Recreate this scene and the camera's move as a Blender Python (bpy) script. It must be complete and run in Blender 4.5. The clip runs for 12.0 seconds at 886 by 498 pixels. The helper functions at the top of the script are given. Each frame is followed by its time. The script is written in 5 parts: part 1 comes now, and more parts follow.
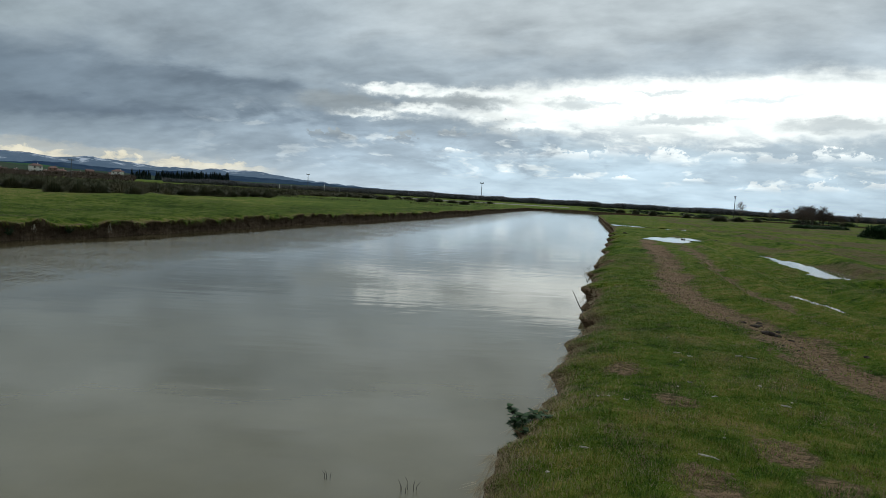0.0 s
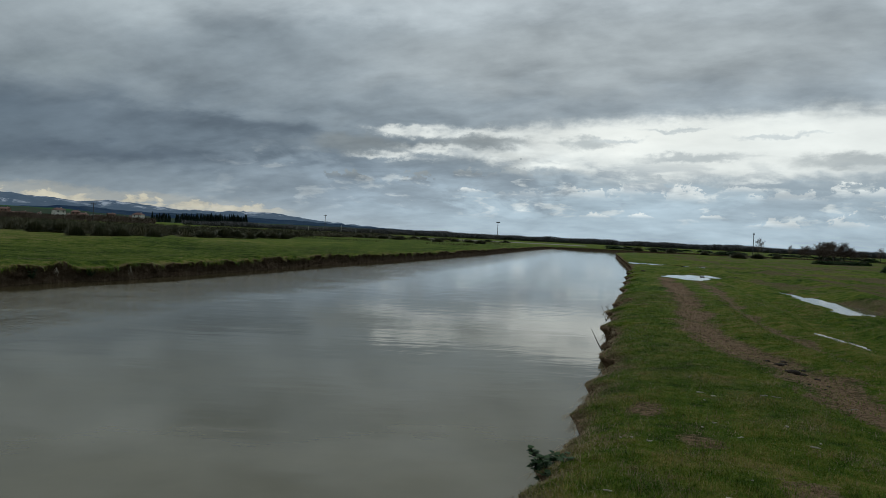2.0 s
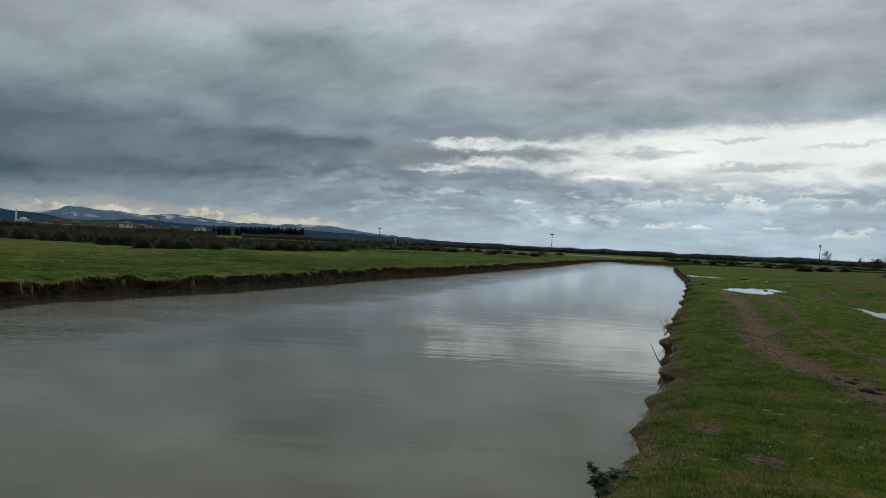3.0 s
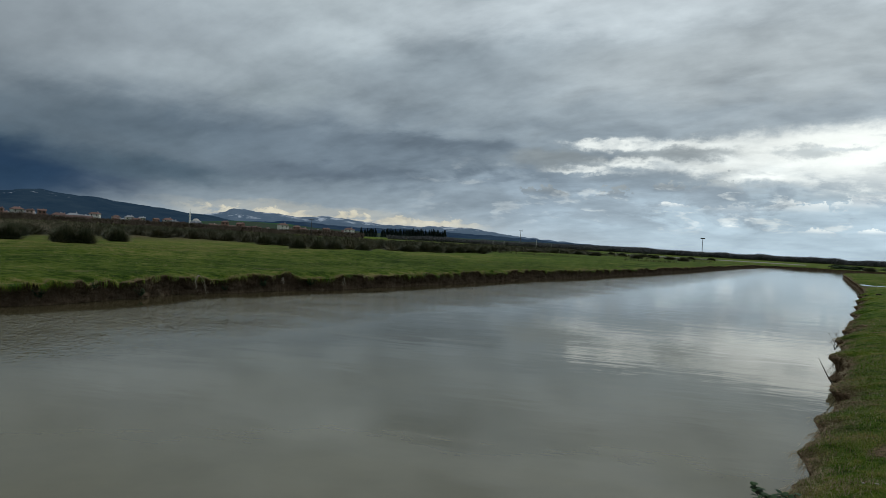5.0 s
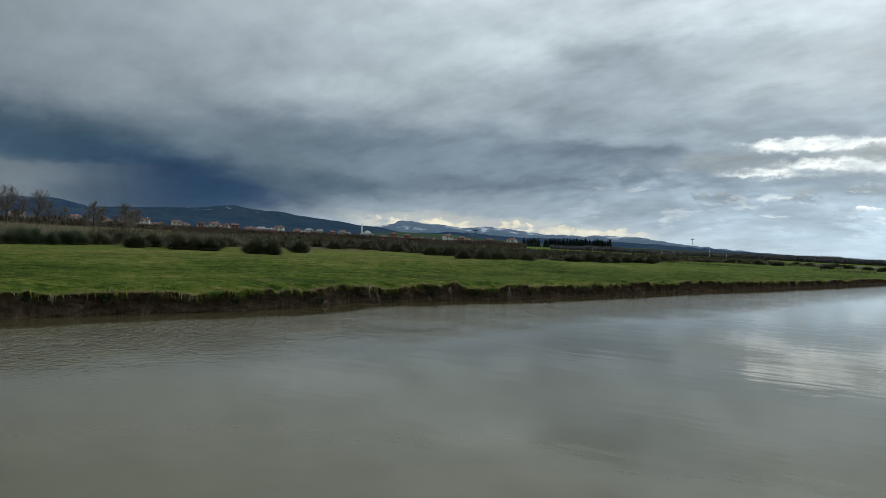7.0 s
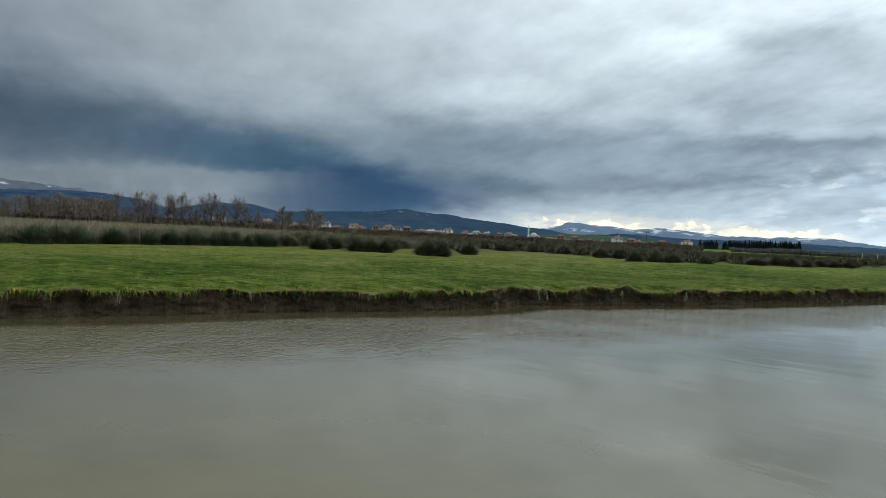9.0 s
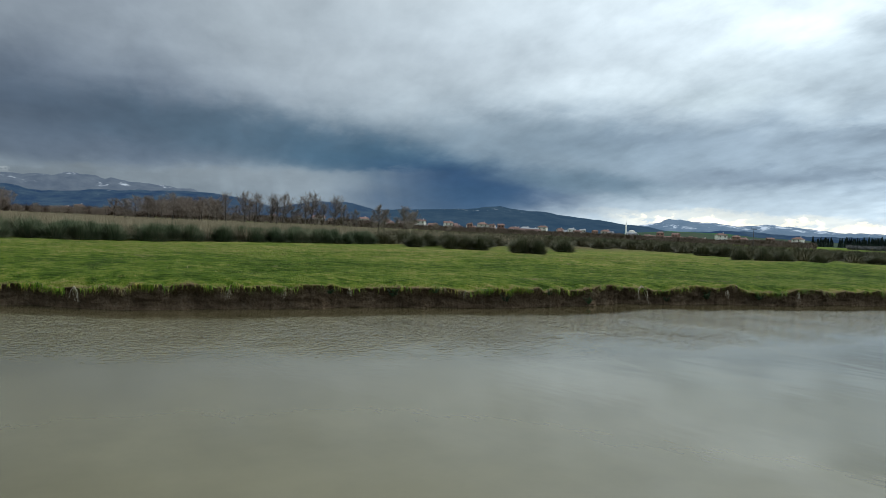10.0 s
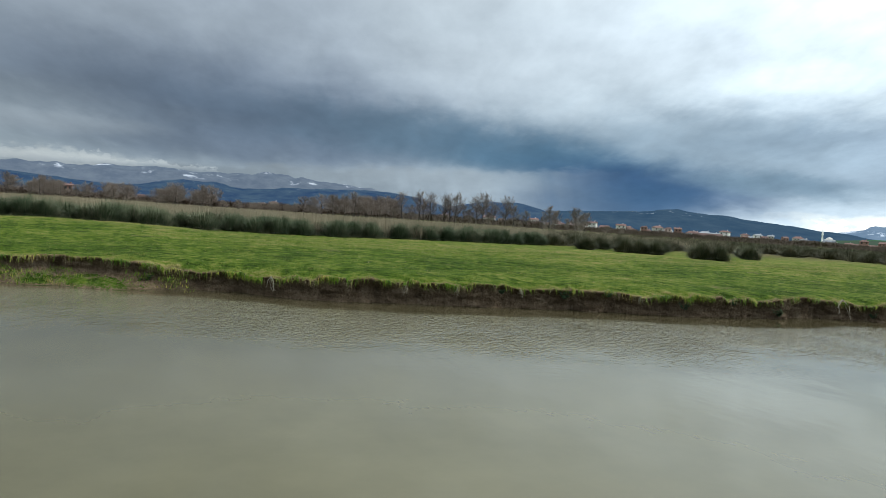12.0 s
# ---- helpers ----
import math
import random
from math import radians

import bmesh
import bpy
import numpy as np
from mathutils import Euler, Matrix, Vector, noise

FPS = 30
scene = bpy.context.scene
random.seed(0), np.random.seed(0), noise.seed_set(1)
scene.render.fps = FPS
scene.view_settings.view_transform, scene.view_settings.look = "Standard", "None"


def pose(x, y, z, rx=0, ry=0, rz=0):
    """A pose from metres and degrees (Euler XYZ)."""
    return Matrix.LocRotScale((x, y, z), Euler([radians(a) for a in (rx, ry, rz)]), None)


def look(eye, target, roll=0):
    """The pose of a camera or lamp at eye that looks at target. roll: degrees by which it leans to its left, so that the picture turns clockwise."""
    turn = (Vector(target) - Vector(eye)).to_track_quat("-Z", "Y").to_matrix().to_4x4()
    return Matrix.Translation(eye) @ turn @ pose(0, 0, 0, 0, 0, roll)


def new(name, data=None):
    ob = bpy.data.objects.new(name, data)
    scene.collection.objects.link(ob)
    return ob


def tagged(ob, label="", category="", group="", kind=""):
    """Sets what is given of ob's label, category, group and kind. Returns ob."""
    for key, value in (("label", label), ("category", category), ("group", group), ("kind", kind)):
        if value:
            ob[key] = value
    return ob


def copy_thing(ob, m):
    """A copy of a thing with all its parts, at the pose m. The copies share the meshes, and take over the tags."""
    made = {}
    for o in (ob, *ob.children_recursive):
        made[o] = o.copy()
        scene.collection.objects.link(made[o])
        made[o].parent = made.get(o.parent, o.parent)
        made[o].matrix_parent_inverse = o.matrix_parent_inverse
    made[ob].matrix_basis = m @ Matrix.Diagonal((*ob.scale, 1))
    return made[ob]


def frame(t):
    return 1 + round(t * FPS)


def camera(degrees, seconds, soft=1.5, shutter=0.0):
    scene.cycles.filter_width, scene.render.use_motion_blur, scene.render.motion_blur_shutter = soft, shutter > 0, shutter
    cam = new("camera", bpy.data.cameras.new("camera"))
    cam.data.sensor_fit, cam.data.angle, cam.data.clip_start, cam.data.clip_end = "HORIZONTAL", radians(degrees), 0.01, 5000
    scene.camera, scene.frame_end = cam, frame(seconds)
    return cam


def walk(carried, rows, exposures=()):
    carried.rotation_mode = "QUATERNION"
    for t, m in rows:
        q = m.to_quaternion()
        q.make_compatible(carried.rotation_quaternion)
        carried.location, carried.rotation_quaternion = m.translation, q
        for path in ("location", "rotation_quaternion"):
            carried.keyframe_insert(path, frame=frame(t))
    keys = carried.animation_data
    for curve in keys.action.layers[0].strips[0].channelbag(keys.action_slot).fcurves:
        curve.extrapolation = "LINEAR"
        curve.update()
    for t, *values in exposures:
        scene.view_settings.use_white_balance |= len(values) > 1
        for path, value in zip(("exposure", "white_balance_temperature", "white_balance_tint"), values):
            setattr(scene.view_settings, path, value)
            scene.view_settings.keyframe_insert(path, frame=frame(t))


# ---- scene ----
cam = camera(64.73, 12.0, 0.7)

# path: seconds, place in metres, turn in degrees
ROWS = [
    (0.0, 0.026, 0.001, 2.350, 85.702, -3.381, 0.264),
    (0.5, 0.028, 0.001, 2.350, 88.103, -3.076, -0.224),
    (1.0, 0.024, 0.001, 2.350, 88.563, -2.865, 0.327),
    (1.5, 0.021, 0.001, 2.350, 88.569, -2.957, 0.745),
    (2.0, 0.014, 0.001, 2.350, 88.871, -2.806, 1.595),
    (2.5, 0.000, 0.000, 2.350, 89.356, -2.673, 3.526),
    (3.0, -0.018, -0.001, 2.350, 89.683, -2.756, 5.978),
    (5.0, -0.100, -0.019, 2.350, 89.279, -3.284, 17.485),
    (5.5, -0.121, -0.026, 2.350, 89.326, -3.217, 20.480),
    (6.0, -0.144, -0.035, 2.350, 89.452, -3.081, 23.795),
    (6.5, -0.166, -0.046, 2.350, 89.389, -3.055, 27.251),
    (7.0, -0.189, -0.058, 2.350, 89.384, -2.897, 30.779),
    (9.0, -0.268, -0.119, 2.350, 88.876, -2.828, 44.379),
    (9.5, -0.286, -0.138, 2.350, 88.571, -2.768, 47.999),
    (10.0, -0.305, -0.161, 2.350, 88.299, -2.707, 52.083),
    (10.5, -0.322, -0.184, 2.350, 88.197, -2.814, 55.986),
    (11.0, -0.336, -0.206, 2.350, 88.102, -3.105, 59.592),
    (11.5, -0.348, -0.228, 2.350, 87.908, -3.448, 63.092),
    (12.0, -0.357, -0.247, 2.350, 87.564, -3.883, 65.939),
]
EXPOSURES = [(0.0, -0.46), (0.5, -0.78), (1.0, -0.86), (2.5, -0.94), (3.5, -0.88), (5.5, -0.66), (6.5, -0.50), (9.5, 0.22), (10.5, 0.44), (12.0, 0.72)]
walk(cam, [(r[0], pose(*r[1:])) for r in ROWS], EXPOSURES)


# ---------------------------------------------------------------- node helpers
class Nodes:
    """Short ways to add and join shader nodes."""

    def __init__(self, tree):
        self.tree = tree

    def add(self, kind):
        return self.tree.nodes.new(kind)

    def put(self, socket, value):
        if isinstance(value, bpy.types.NodeSocket):
            self.tree.links.new(value, socket)
        elif isinstance(value, tuple) and len(value) == 3 and socket.type == "RGBA":
            socket.default_value = (*value, 1)
        else:
            socket.default_value = value

    def m(self, op, a, b=0.0, c=None, clamp=False):
        node = self.add("ShaderNodeMath")
        node.operation, node.use_clamp = op, clamp
        self.put(node.inputs[0], a)
        self.put(node.inputs[1], b)
        if c is not None:
            self.put(node.inputs[2], c)
        return node.outputs[0]

    def mix(self, f, a, b, blend="MIX"):
        node = self.add("ShaderNodeMix")
        node.data_type, node.blend_type = "RGBA", blend
        self.put(node.inputs[0], f)
        self.put(node.inputs[6], a)
        self.put(node.inputs[7], b)
        return node.outputs[2]

    def noise(self, vec, scale, detail=4.0, rough=0.55, distortion=0.0):
        node = self.add("ShaderNodeTexNoise")
        self.put(node.inputs["Vector"], vec)
        node.inputs["Scale"].default_value = scale
        node.inputs["Detail"].default_value = detail
        node.inputs["Roughness"].default_value = rough
        node.inputs["Distortion"].default_value = distortion
        return node.outputs["Fac"]

    def ramp(self, f, *stops, mode="LINEAR"):
        node = self.add("ShaderNodeValToRGB")
        node.color_ramp.interpolation = mode
        while len(node.color_ramp.elements) < len(stops):
            node.color_ramp.elements.new(0.5)
        for e, (p, c) in zip(node.color_ramp.elements, stops):
            e.position, e.color = p, (*c, 1)
        self.put(node.inputs[0], f)
        return node.outputs[0]

    def span(self, v, a, b, lo=0.0, hi=1.0, smooth=True):
        node = self.add("ShaderNodeMapRange")
        node.interpolation_type = "SMOOTHSTEP" if smooth else "LINEAR"
        for i, x in enumerate((v, a, b, lo, hi)):
            self.put(node.inputs[i], x)
        return node.outputs[0]

    def xyz(self, x, y, z):
        node = self.add("ShaderNodeCombineXYZ")
        for i, v in enumerate((x, y, z)):
            self.put(node.inputs[i], v)
        return node.outputs[0]

    def mapped(self, vec, scale=(1, 1, 1), turn=0.0):
        node = self.add("ShaderNodeMapping")
        self.put(node.inputs["Vector"], vec)
        node.inputs["Scale"].default_value = scale
        node.inputs["Rotation"].default_value = (0, 0, radians(turn))
        return node.outputs[0]

    def shifted(self, vec, by):
        node = self.add("ShaderNodeVectorMath")
        node.operation = "ADD"
        self.put(node.inputs[0], vec)
        node.inputs[1].default_value = by
        return node.outputs[0]


def srgb(r, g, b):
    """Linear light from an 8-bit colour."""
    return tuple((v / 12.92 if v <= 0.04045 else ((v + 0.055) / 1.055) ** 2.4) for v in (r / 255, g / 255, b / 255))


# ---------------------------------------------------------------- sky
SUN_AZ, SUN_EL = 12.0, 44.0          # behind the cloud, clockwise from north (+y)
world = bpy.data.worlds.new("world")
scene.world = world
world.use_nodes = True
world.node_tree.nodes.clear()
W = Nodes(world.node_tree)
sep = W.add("ShaderNodeSeparateXYZ")
W.put(sep.inputs[0], W.add("ShaderNodeTexCoord").outputs["Generated"])
dx, dy, dz = sep.outputs
az = W.m("MULTIPLY", W.m("ARCTAN2", dx, dy), 57.2958)
el = W.m("MULTIPLY", W.m("ARCSINE", dz), 57.2958)
high = W.m("MAXIMUM", dz, 0.0)
k = W.m("DIVIDE", 1.0, W.m("ADD", high, 0.26))
deck = W.xyz(W.m("MULTIPLY", dx, k), W.m("MULTIPLY", dy, k), 0.0)
deck = W.mapped(deck, (1.0, 1.0, 1.0), 20)
flat = W.xyz(W.m("MULTIPLY", az, 0.11), W.m("MULTIPLY", el, 0.33), 3.0)
rows = W.mapped(deck, (0.85, 1.3, 1.0), -6)
n_roll = W.noise(deck, 2.1, 7, 0.5, 0.25)                      # broad rolls of the deck
n_row = W.noise(rows, 4.6, 8, 0.55, 0.15)                      # torn lumps across it
n_row_n = W.noise(W.shifted(rows, (0.012, 0.05, 0.0)), 4.6, 8, 0.55, 0.15)
n_knot = W.noise(W.mapped(deck, (0.9, 1.3, 1.0), 8), 13.0, 6, 0.55, 0.1)
n_flat = W.noise(flat, 1.3, 8, 0.6, 0.5)
n_puff = W.noise(flat, 3.2, 8, 0.58, 0.2)
n_heap = W.noise(W.xyz(W.m("MULTIPLY", az, 0.45), W.m("MULTIPLY", el, 0.8), 1.0), 1.1, 8, 0.6, 0.3)
n_cauli = W.noise(W.xyz(W.m("MULTIPLY", az, 0.5), W.m("MULTIPLY", el, 0.7), 5.0), 1.9, 7, 0.6, 0.1)
low = W.span(el, 0.5, 9.0, 0.25, 1.0)
calm = W.span(az, -60.0, -4.0, 0.5, 1.0)      # smooth rain cloud in the west, torn cloud in the north
az_w = W.m("ADD", az, W.m("MULTIPLY_ADD", n_roll, 9.0, -4.5))
el_w = W.m("ADD", el, W.m("MULTIPLY", W.m("MULTIPLY", low, calm), W.m("ADD", W.m("MULTIPLY_ADD", n_row, 5.0, -2.5), W.m("MULTIPLY_ADD", n_puff, 2.0, -1.0))))
az_s = W.m("ADD", az, W.m("MULTIPLY_ADD", n_heap, 5.0, -2.5))
el_s = W.m("ADD", el, W.m("ADD", W.m("MULTIPLY_ADD", n_puff, 1.6, -0.8), W.m("MULTIPLY_ADD", n_cauli, 1.0, -0.5)))

# air and open sky, then the cloud deck over it
air = W.add("ShaderNodeTexSky")
air.sky_type, air.sun_disc = "NISHITA", False
air.sun_elevation, air.sun_rotation = radians(SUN_EL), radians(SUN_AZ)
sky = W.mix(1.0, air.outputs[0], (0.10, 0.10, 0.10), "MULTIPLY")
tone = W.ramp(W.m("DIVIDE", el_w, 40.0, clamp=True), (0.0, srgb(152, 168, 186)), (0.2, srgb(138, 150, 163)), (0.45, srgb(176, 185, 194)), (1.0, srgb(205, 210, 216)))
sky = W.mix(0.93, sky, tone)


# cloud masses
def cloud(col, az0, el0, wide, tall, slope=0.0, strength=0.9, power=1.6, small=False):
    """Lay one soft-edged mass of cloud over the sky: bearing and height of its middle, half-widths, slope, all in degrees."""
    global sky
    da = W.m("SUBTRACT", az_s if small else az_w, az0)
    de = W.m("SUBTRACT", W.m("SUBTRACT", el_s if small else el_w, el0), W.m("MULTIPLY", da, slope))
    d2 = W.m("ADD", W.m("POWER", W.m("ABSOLUTE", W.m("DIVIDE", da, wide)), 2.0), W.m("POWER", W.m("ABSOLUTE", W.m("DIVIDE", de, tall)), 2.0))
    mask = W.m("MULTIPLY", W.m("EXPONENT", W.m("MULTIPLY", W.m("POWER", d2, power), -1.0)), strength)
    sky = W.mix(mask, sky, srgb(*col))


def heap(az0, base, wide, tall, top=(236, 240, 243), foot=(180, 194, 207), strength=0.75):
    """A heap cloud with a level base and a lumpy lit top."""
    global sky
    da = W.m("DIVIDE", W.m("SUBTRACT", az, az0), wide)
    dome = W.m("SUBTRACT", 1.0, W.m("POWER", W.m("ABSOLUTE", da), 2.0))
    crown = W.m("MULTIPLY_ADD", W.m("ADD", dome, W.m("MULTIPLY_ADD", n_cauli, 3.6, -1.8)), tall, base)
    mask = W.m("MULTIPLY", W.span(W.m("SUBTRACT", crown, el), 0.0, 0.3 * tall), W.span(W.m("SUBTRACT", W.m("MULTIPLY_ADD", n_puff, 0.5, el), base + 0.25), -0.3, 0.3))
    mask = W.m("MULTIPLY", mask, W.span(dome, 0.0, 0.4))
    body = W.ramp(W.m("DIVIDE", W.m("SUBTRACT", el, base), tall, clamp=True), (0.0, srgb(*foot)), (0.75, srgb(*top)))
    sky = W.mix(W.m("MULTIPLY", mask, strength), sky, body)


# slate deck in the north-west
cloud((106, 120, 136), -30, 6.4, 28, 4.0, 0.0, 0.9, 1.5)
cloud((136, 148, 160), -20, 11.5, 22, 2.6, -0.04, 0.6)
cloud((186, 197, 206), -36, 15.5, 13, 4.2, 0.05, 0.6)
cloud((128, 141, 154), -12, 14.5, 14, 2.0, 0.05, 0.6)
cloud((86, 99, 117), -40, 7.3, 8, 0.8, 0.02, 0.55)
cloud((88, 101, 118), -27, 4.9, 9, 0.7, 0.03, 0.6)
cloud((94, 107, 123), -18, 7.8, 8, 0.8, -0.02, 0.5)
cloud((90, 104, 121), -12, 5.4, 7, 0.7, 0.0, 0.5)
cloud((148, 160, 170), -31, 10.8, 4.0, 1.0, 0.1, 0.6, 1.6, True)
cloud((102, 118, 134), -45, 7.0, 13, 2.3, -0.03, 0.75, 1.6)
cloud((158, 169, 182), -46, 15.5, 17, 4.2, 0.0, 0.7, 1.8)
# rain cloud in the west: a broad pall, its dark band, and the navy foot
cloud((150, 162, 179), -86, 13.7, 24, 6.0, 0.0, 0.92, 1.8)
cloud((156, 167, 180), -64, 14.5, 10, 4.5, 0.0, 0.75, 1.6)
cloud((108, 122, 143), -86, 9.0, 20, 3.4, -0.03, 0.9, 1.4)
cloud((104, 119, 140), -82, 4.9, 15, 1.9, 0.0, 0.95, 2.0)
cloud((84, 100, 122), -79, 7.2, 15, 2.0, -0.06, 0.85, 1.3)
cloud((80, 102, 123), -66, 6.3, 13, 2.4, -0.07, 0.9, 1.5)
cloud((60, 88, 112), -56, 5.0, 10, 2.0, -0.10, 0.93, 1.5)
cloud((40, 64, 95), -49.5, 3.6, 8.5, 1.7, -0.09, 0.95, 1.6)
cloud((47, 72, 101), -53, 2.1, 9, 1.9, 0.0, 0.95, 2.0)
cloud((76, 96, 114), -41, 4.2, 7, 1.0, -0.05, 0.8, 1.6)
cloud((150, 162, 176), -96, 5.2, 6, 1.0, 0.0, 0.7, 1.6)
# rain falling below a flat edge
rain_top = W.m("ADD", W.m("MULTIPLY_ADD", az, 0.055, 7.75), W.m("ADD", W.m("MULTIPLY_ADD", n_puff, 1.4, -0.7), W.m("MULTIPLY_ADD", n_flat, 1.2, -0.6)))
rain = W.m("MULTIPLY", W.span(W.m("SUBTRACT", el, rain_top), -0.5, 0.25, 1.0, 0.0), W.m("MULTIPLY", W.span(az, -70.0, -50.0, 1.0, 0.0), W.span(az, -112.0, -96.0)))
shafts = W.noise(W.xyz(W.m("MULTIPLY_ADD", el, 0.25, az), W.m("MULTIPLY", el, 0.08), 2.0), 0.5, 4, 0.55)
rain = W.m("MULTIPLY", rain, W.span(shafts, 0.3, 0.6, 0.72, 1.0))
sky = W.mix(W.m("MULTIPLY", rain, 0.94), sky, W.ramp(W.m("DIVIDE", el, 5.0, clamp=True), (0.1, srgb(112, 126, 141)), (0.55, srgb(124, 136, 149)), (0.9, srgb(134, 145, 157))))
cloud((190, 198, 205), -98, 2.6, 9, 0.55, 0.02, 0.8, 2.0, True)
for place_az, base, wide, tall in ((-98, 2.1, 5, 0.8), (-93, 2.25, 4.5, 0.7), (-87.5, 2.45, 5, 0.5)):
    heap(place_az, base, wide, tall, (192, 200, 208), (150, 162, 175), 0.5)
# open sky below the deck
cloud((180, 180, 176), -28, 1.7, 11, 0.5, -0.015, 0.6, 2.0, True)
cloud((146, 162, 180), -6, 3.2, 12, 2.2, 0.0, 0.8)
cloud((176, 195, 212), 16, 1.8, 24, 3.0, 0.0, 0.9, 2.0)
# the bright break to the north and the shreds before it
cloud((160, 168, 176), 12, 14.6, 22, 3.0, 0.03, 0.8, 1.8)
cloud((240, 244, 246), 23, 7.7, 17, 2.5, 0.05, 0.97, 3.0, True)
cloud((242, 245, 246), 12, 8.4, 10, 1.4, 0.06, 0.9, 2.0, True)
for place_az, place_el, wide, tall in ((1.0, 8.4, 5.0, 0.45), (-2.5, 7.0, 3.2, 0.35), (3.5, 6.7, 4.0, 0.55), (-6.0, 8.3, 1.6, 0.3), (-3.6, 8.1, 1.3, 0.35), (-6.6, 6.3, 2.6, 0.25), (6.5, 6.0, 3.0, 0.4)):
    cloud((236, 240, 242), place_az, place_el, wide, tall, 0.04, 0.85, 1.4, True)
for place_az, place_el, wide, tall, grey in ((9.4, 7.9, 2.6, 0.5, 176), (17.5, 6.8, 4.4, 0.33, 184), (16.5, 9.0, 2.2, 0.22, 196), (28.5, 6.6, 4.0, 0.6, 168), (1.0, 7.7, 4.5, 0.5, 150), (-9.0, 7.0, 4.0, 0.8, 134), (12.0, 8.2, 1.6, 0.2, 200), (24.0, 8.5, 3.0, 0.18, 205)):
    cloud((grey, grey + 8, grey + 15), place_az, place_el, wide, tall, 0.03, 0.85, 2.0, True)
# heaps below the break: grey ones in front, lit ones behind
for place_az, base, wide, tall in ((9.0, 3.5, 4.6, 1.0), (13.0, 3.9, 2.6, 0.8), (17.5, 3.5, 2.4, 1.1), (24.5, 3.7, 3.0, 0.8), (29.0, 4.0, 3.0, 0.9), (21.5, 4.3, 2.4, 0.6), (4.5, 3.4, 2.6, 0.5), (23.8, 1.7, 2.4, 0.6), (28.6, 1.9, 2.0, 0.9), (31.8, 2.2, 2.2, 0.7), (10.6, 2.0, 1.4, 0.35), (14.2, 2.1, 1.2, 0.35), (5.2, 2.2, 1.3, 0.25), (0.2, 3.6, 1.8, 0.35), (19.5, 2.2, 1.2, 0.3)):
    heap(place_az, base, wide, tall)
for place_az, base, wide, tall, grey in ((-4.0, 4.3, 1.7, 0.9, 126), (0.4, 4.8, 1.6, 0.8, 142), (3.6, 4.6, 2.4, 1.3, 150), (14.4, 4.2, 2.2, 1.3, 172), (-9.5, 4.2, 2.4, 0.8, 118), (21.8, 4.8, 1.6, 0.5, 170)):
    heap(place_az, base, wide, tall, (grey + 22, grey + 30, grey + 37), (grey - 12, grey, grey + 14), 0.85)
# torn grey and white shreds low in the north
band = W.m("MULTIPLY", W.span(el, 1.2, 2.6), W.m("MULTIPLY", W.span(el, 5.0, 7.5, 1, 0), W.span(az, -24.0, -12.0)))
sky = W.mix(W.m("MULTIPLY", W.m("MULTIPLY", W.span(n_flat, 0.47, 0.60), band), W.span(az, 4.0, 24.0, 0.8, 0.45)), sky, srgb(140, 154, 169))
sky = W.mix(W.m("MULTIPLY", W.m("MULTIPLY", W.span(n_puff, 0.55, 0.68), band), W.span(az, -14.0, 6.0, 0.25, 0.6)), sky, srgb(226, 232, 236))
# lit cloud tops in the warm gap
crest = W.m("ADD", 1.75, W.m("ADD", W.m("MULTIPLY_ADD", n_heap, 3.2, -1.6), W.m("MULTIPLY_ADD", n_puff, 1.0, -0.5)))
tops = W.m("MULTIPLY", W.span(W.m("SUBTRACT", el, crest), -0.3, 0.06, 1, 0), W.m("MULTIPLY", W.span(el, 0.5, 1.3), W.span(W.m("ABSOLUTE", W.m("ADD", az, 26.0)), 8.0, 14.0, 1, 0)))
sky = W.mix(W.m("MULTIPLY", tops, 0.7), sky, W.ramp(n_heap, (0.35, srgb(176, 174, 168)), (0.6, srgb(232, 222, 200))))
# rolls and rows of the deck: grey bellies, brighter thin places, lit far edges
lit_edge = W.m("SUBTRACT", n_row_n, n_row)
relief = W.m("ADD", W.m("MULTIPLY", W.m("SUBTRACT", W.span(n_roll, 0.36, 0.64), 0.5), 0.25), W.m("MULTIPLY", W.m("SUBTRACT", W.span(n_row, 0.38, 0.62), 0.5), 0.19))
relief = W.m("ADD", relief, W.m("ADD", W.m("MULTIPLY", lit_edge, 0.9), W.m("MULTIPLY_ADD", n_knot, 0.24, -0.12)))
clear = W.m("MULTIPLY", W.span(az, 4.0, 12.0), W.span(W.m("ABSOLUTE", W.m("SUBTRACT", el, 7.0)), 2.2, 3.6, 1, 0))
relief = W.m("MULTIPLY", relief, W.m("MULTIPLY", W.m("MULTIPLY", calm, W.m("SUBTRACT", 1.0, W.m("MULTIPLY", clear, 0.7))), W.span(el, 1.0, 6.0, 0.7, 1.0)))
relief = W.m("ADD", 1.0, relief)
sky = W.mix(1.0, sky, W.xyz(relief, W.m("MULTIPLY_ADD", relief, 0.97, 0.03), W.m("MULTIPLY_ADD", relief, 0.93, 0.07)), "MULTIPLY")
# brighter towards the veiled sun, unseen fill added behind the view, slight green cast
off_sun = W.m("ABSOLUTE", W.m("SUBTRACT", az, SUN_AZ))
off_sun = W.m("MINIMUM", off_sun, W.m("SUBTRACT", 360.0, off_sun))
glow = W.m("ADD", W.span(off_sun, 20.0, 110.0, 1.86, 0.60), W.span(off_sun, 112.0, 165.0, 0.0, 0.75))
sky = W.mix(1.0, sky, W.xyz(W.m("MULTIPLY", glow, 0.98), glow, W.m("MULTIPLY", glow, 0.955)), "MULTIPLY")
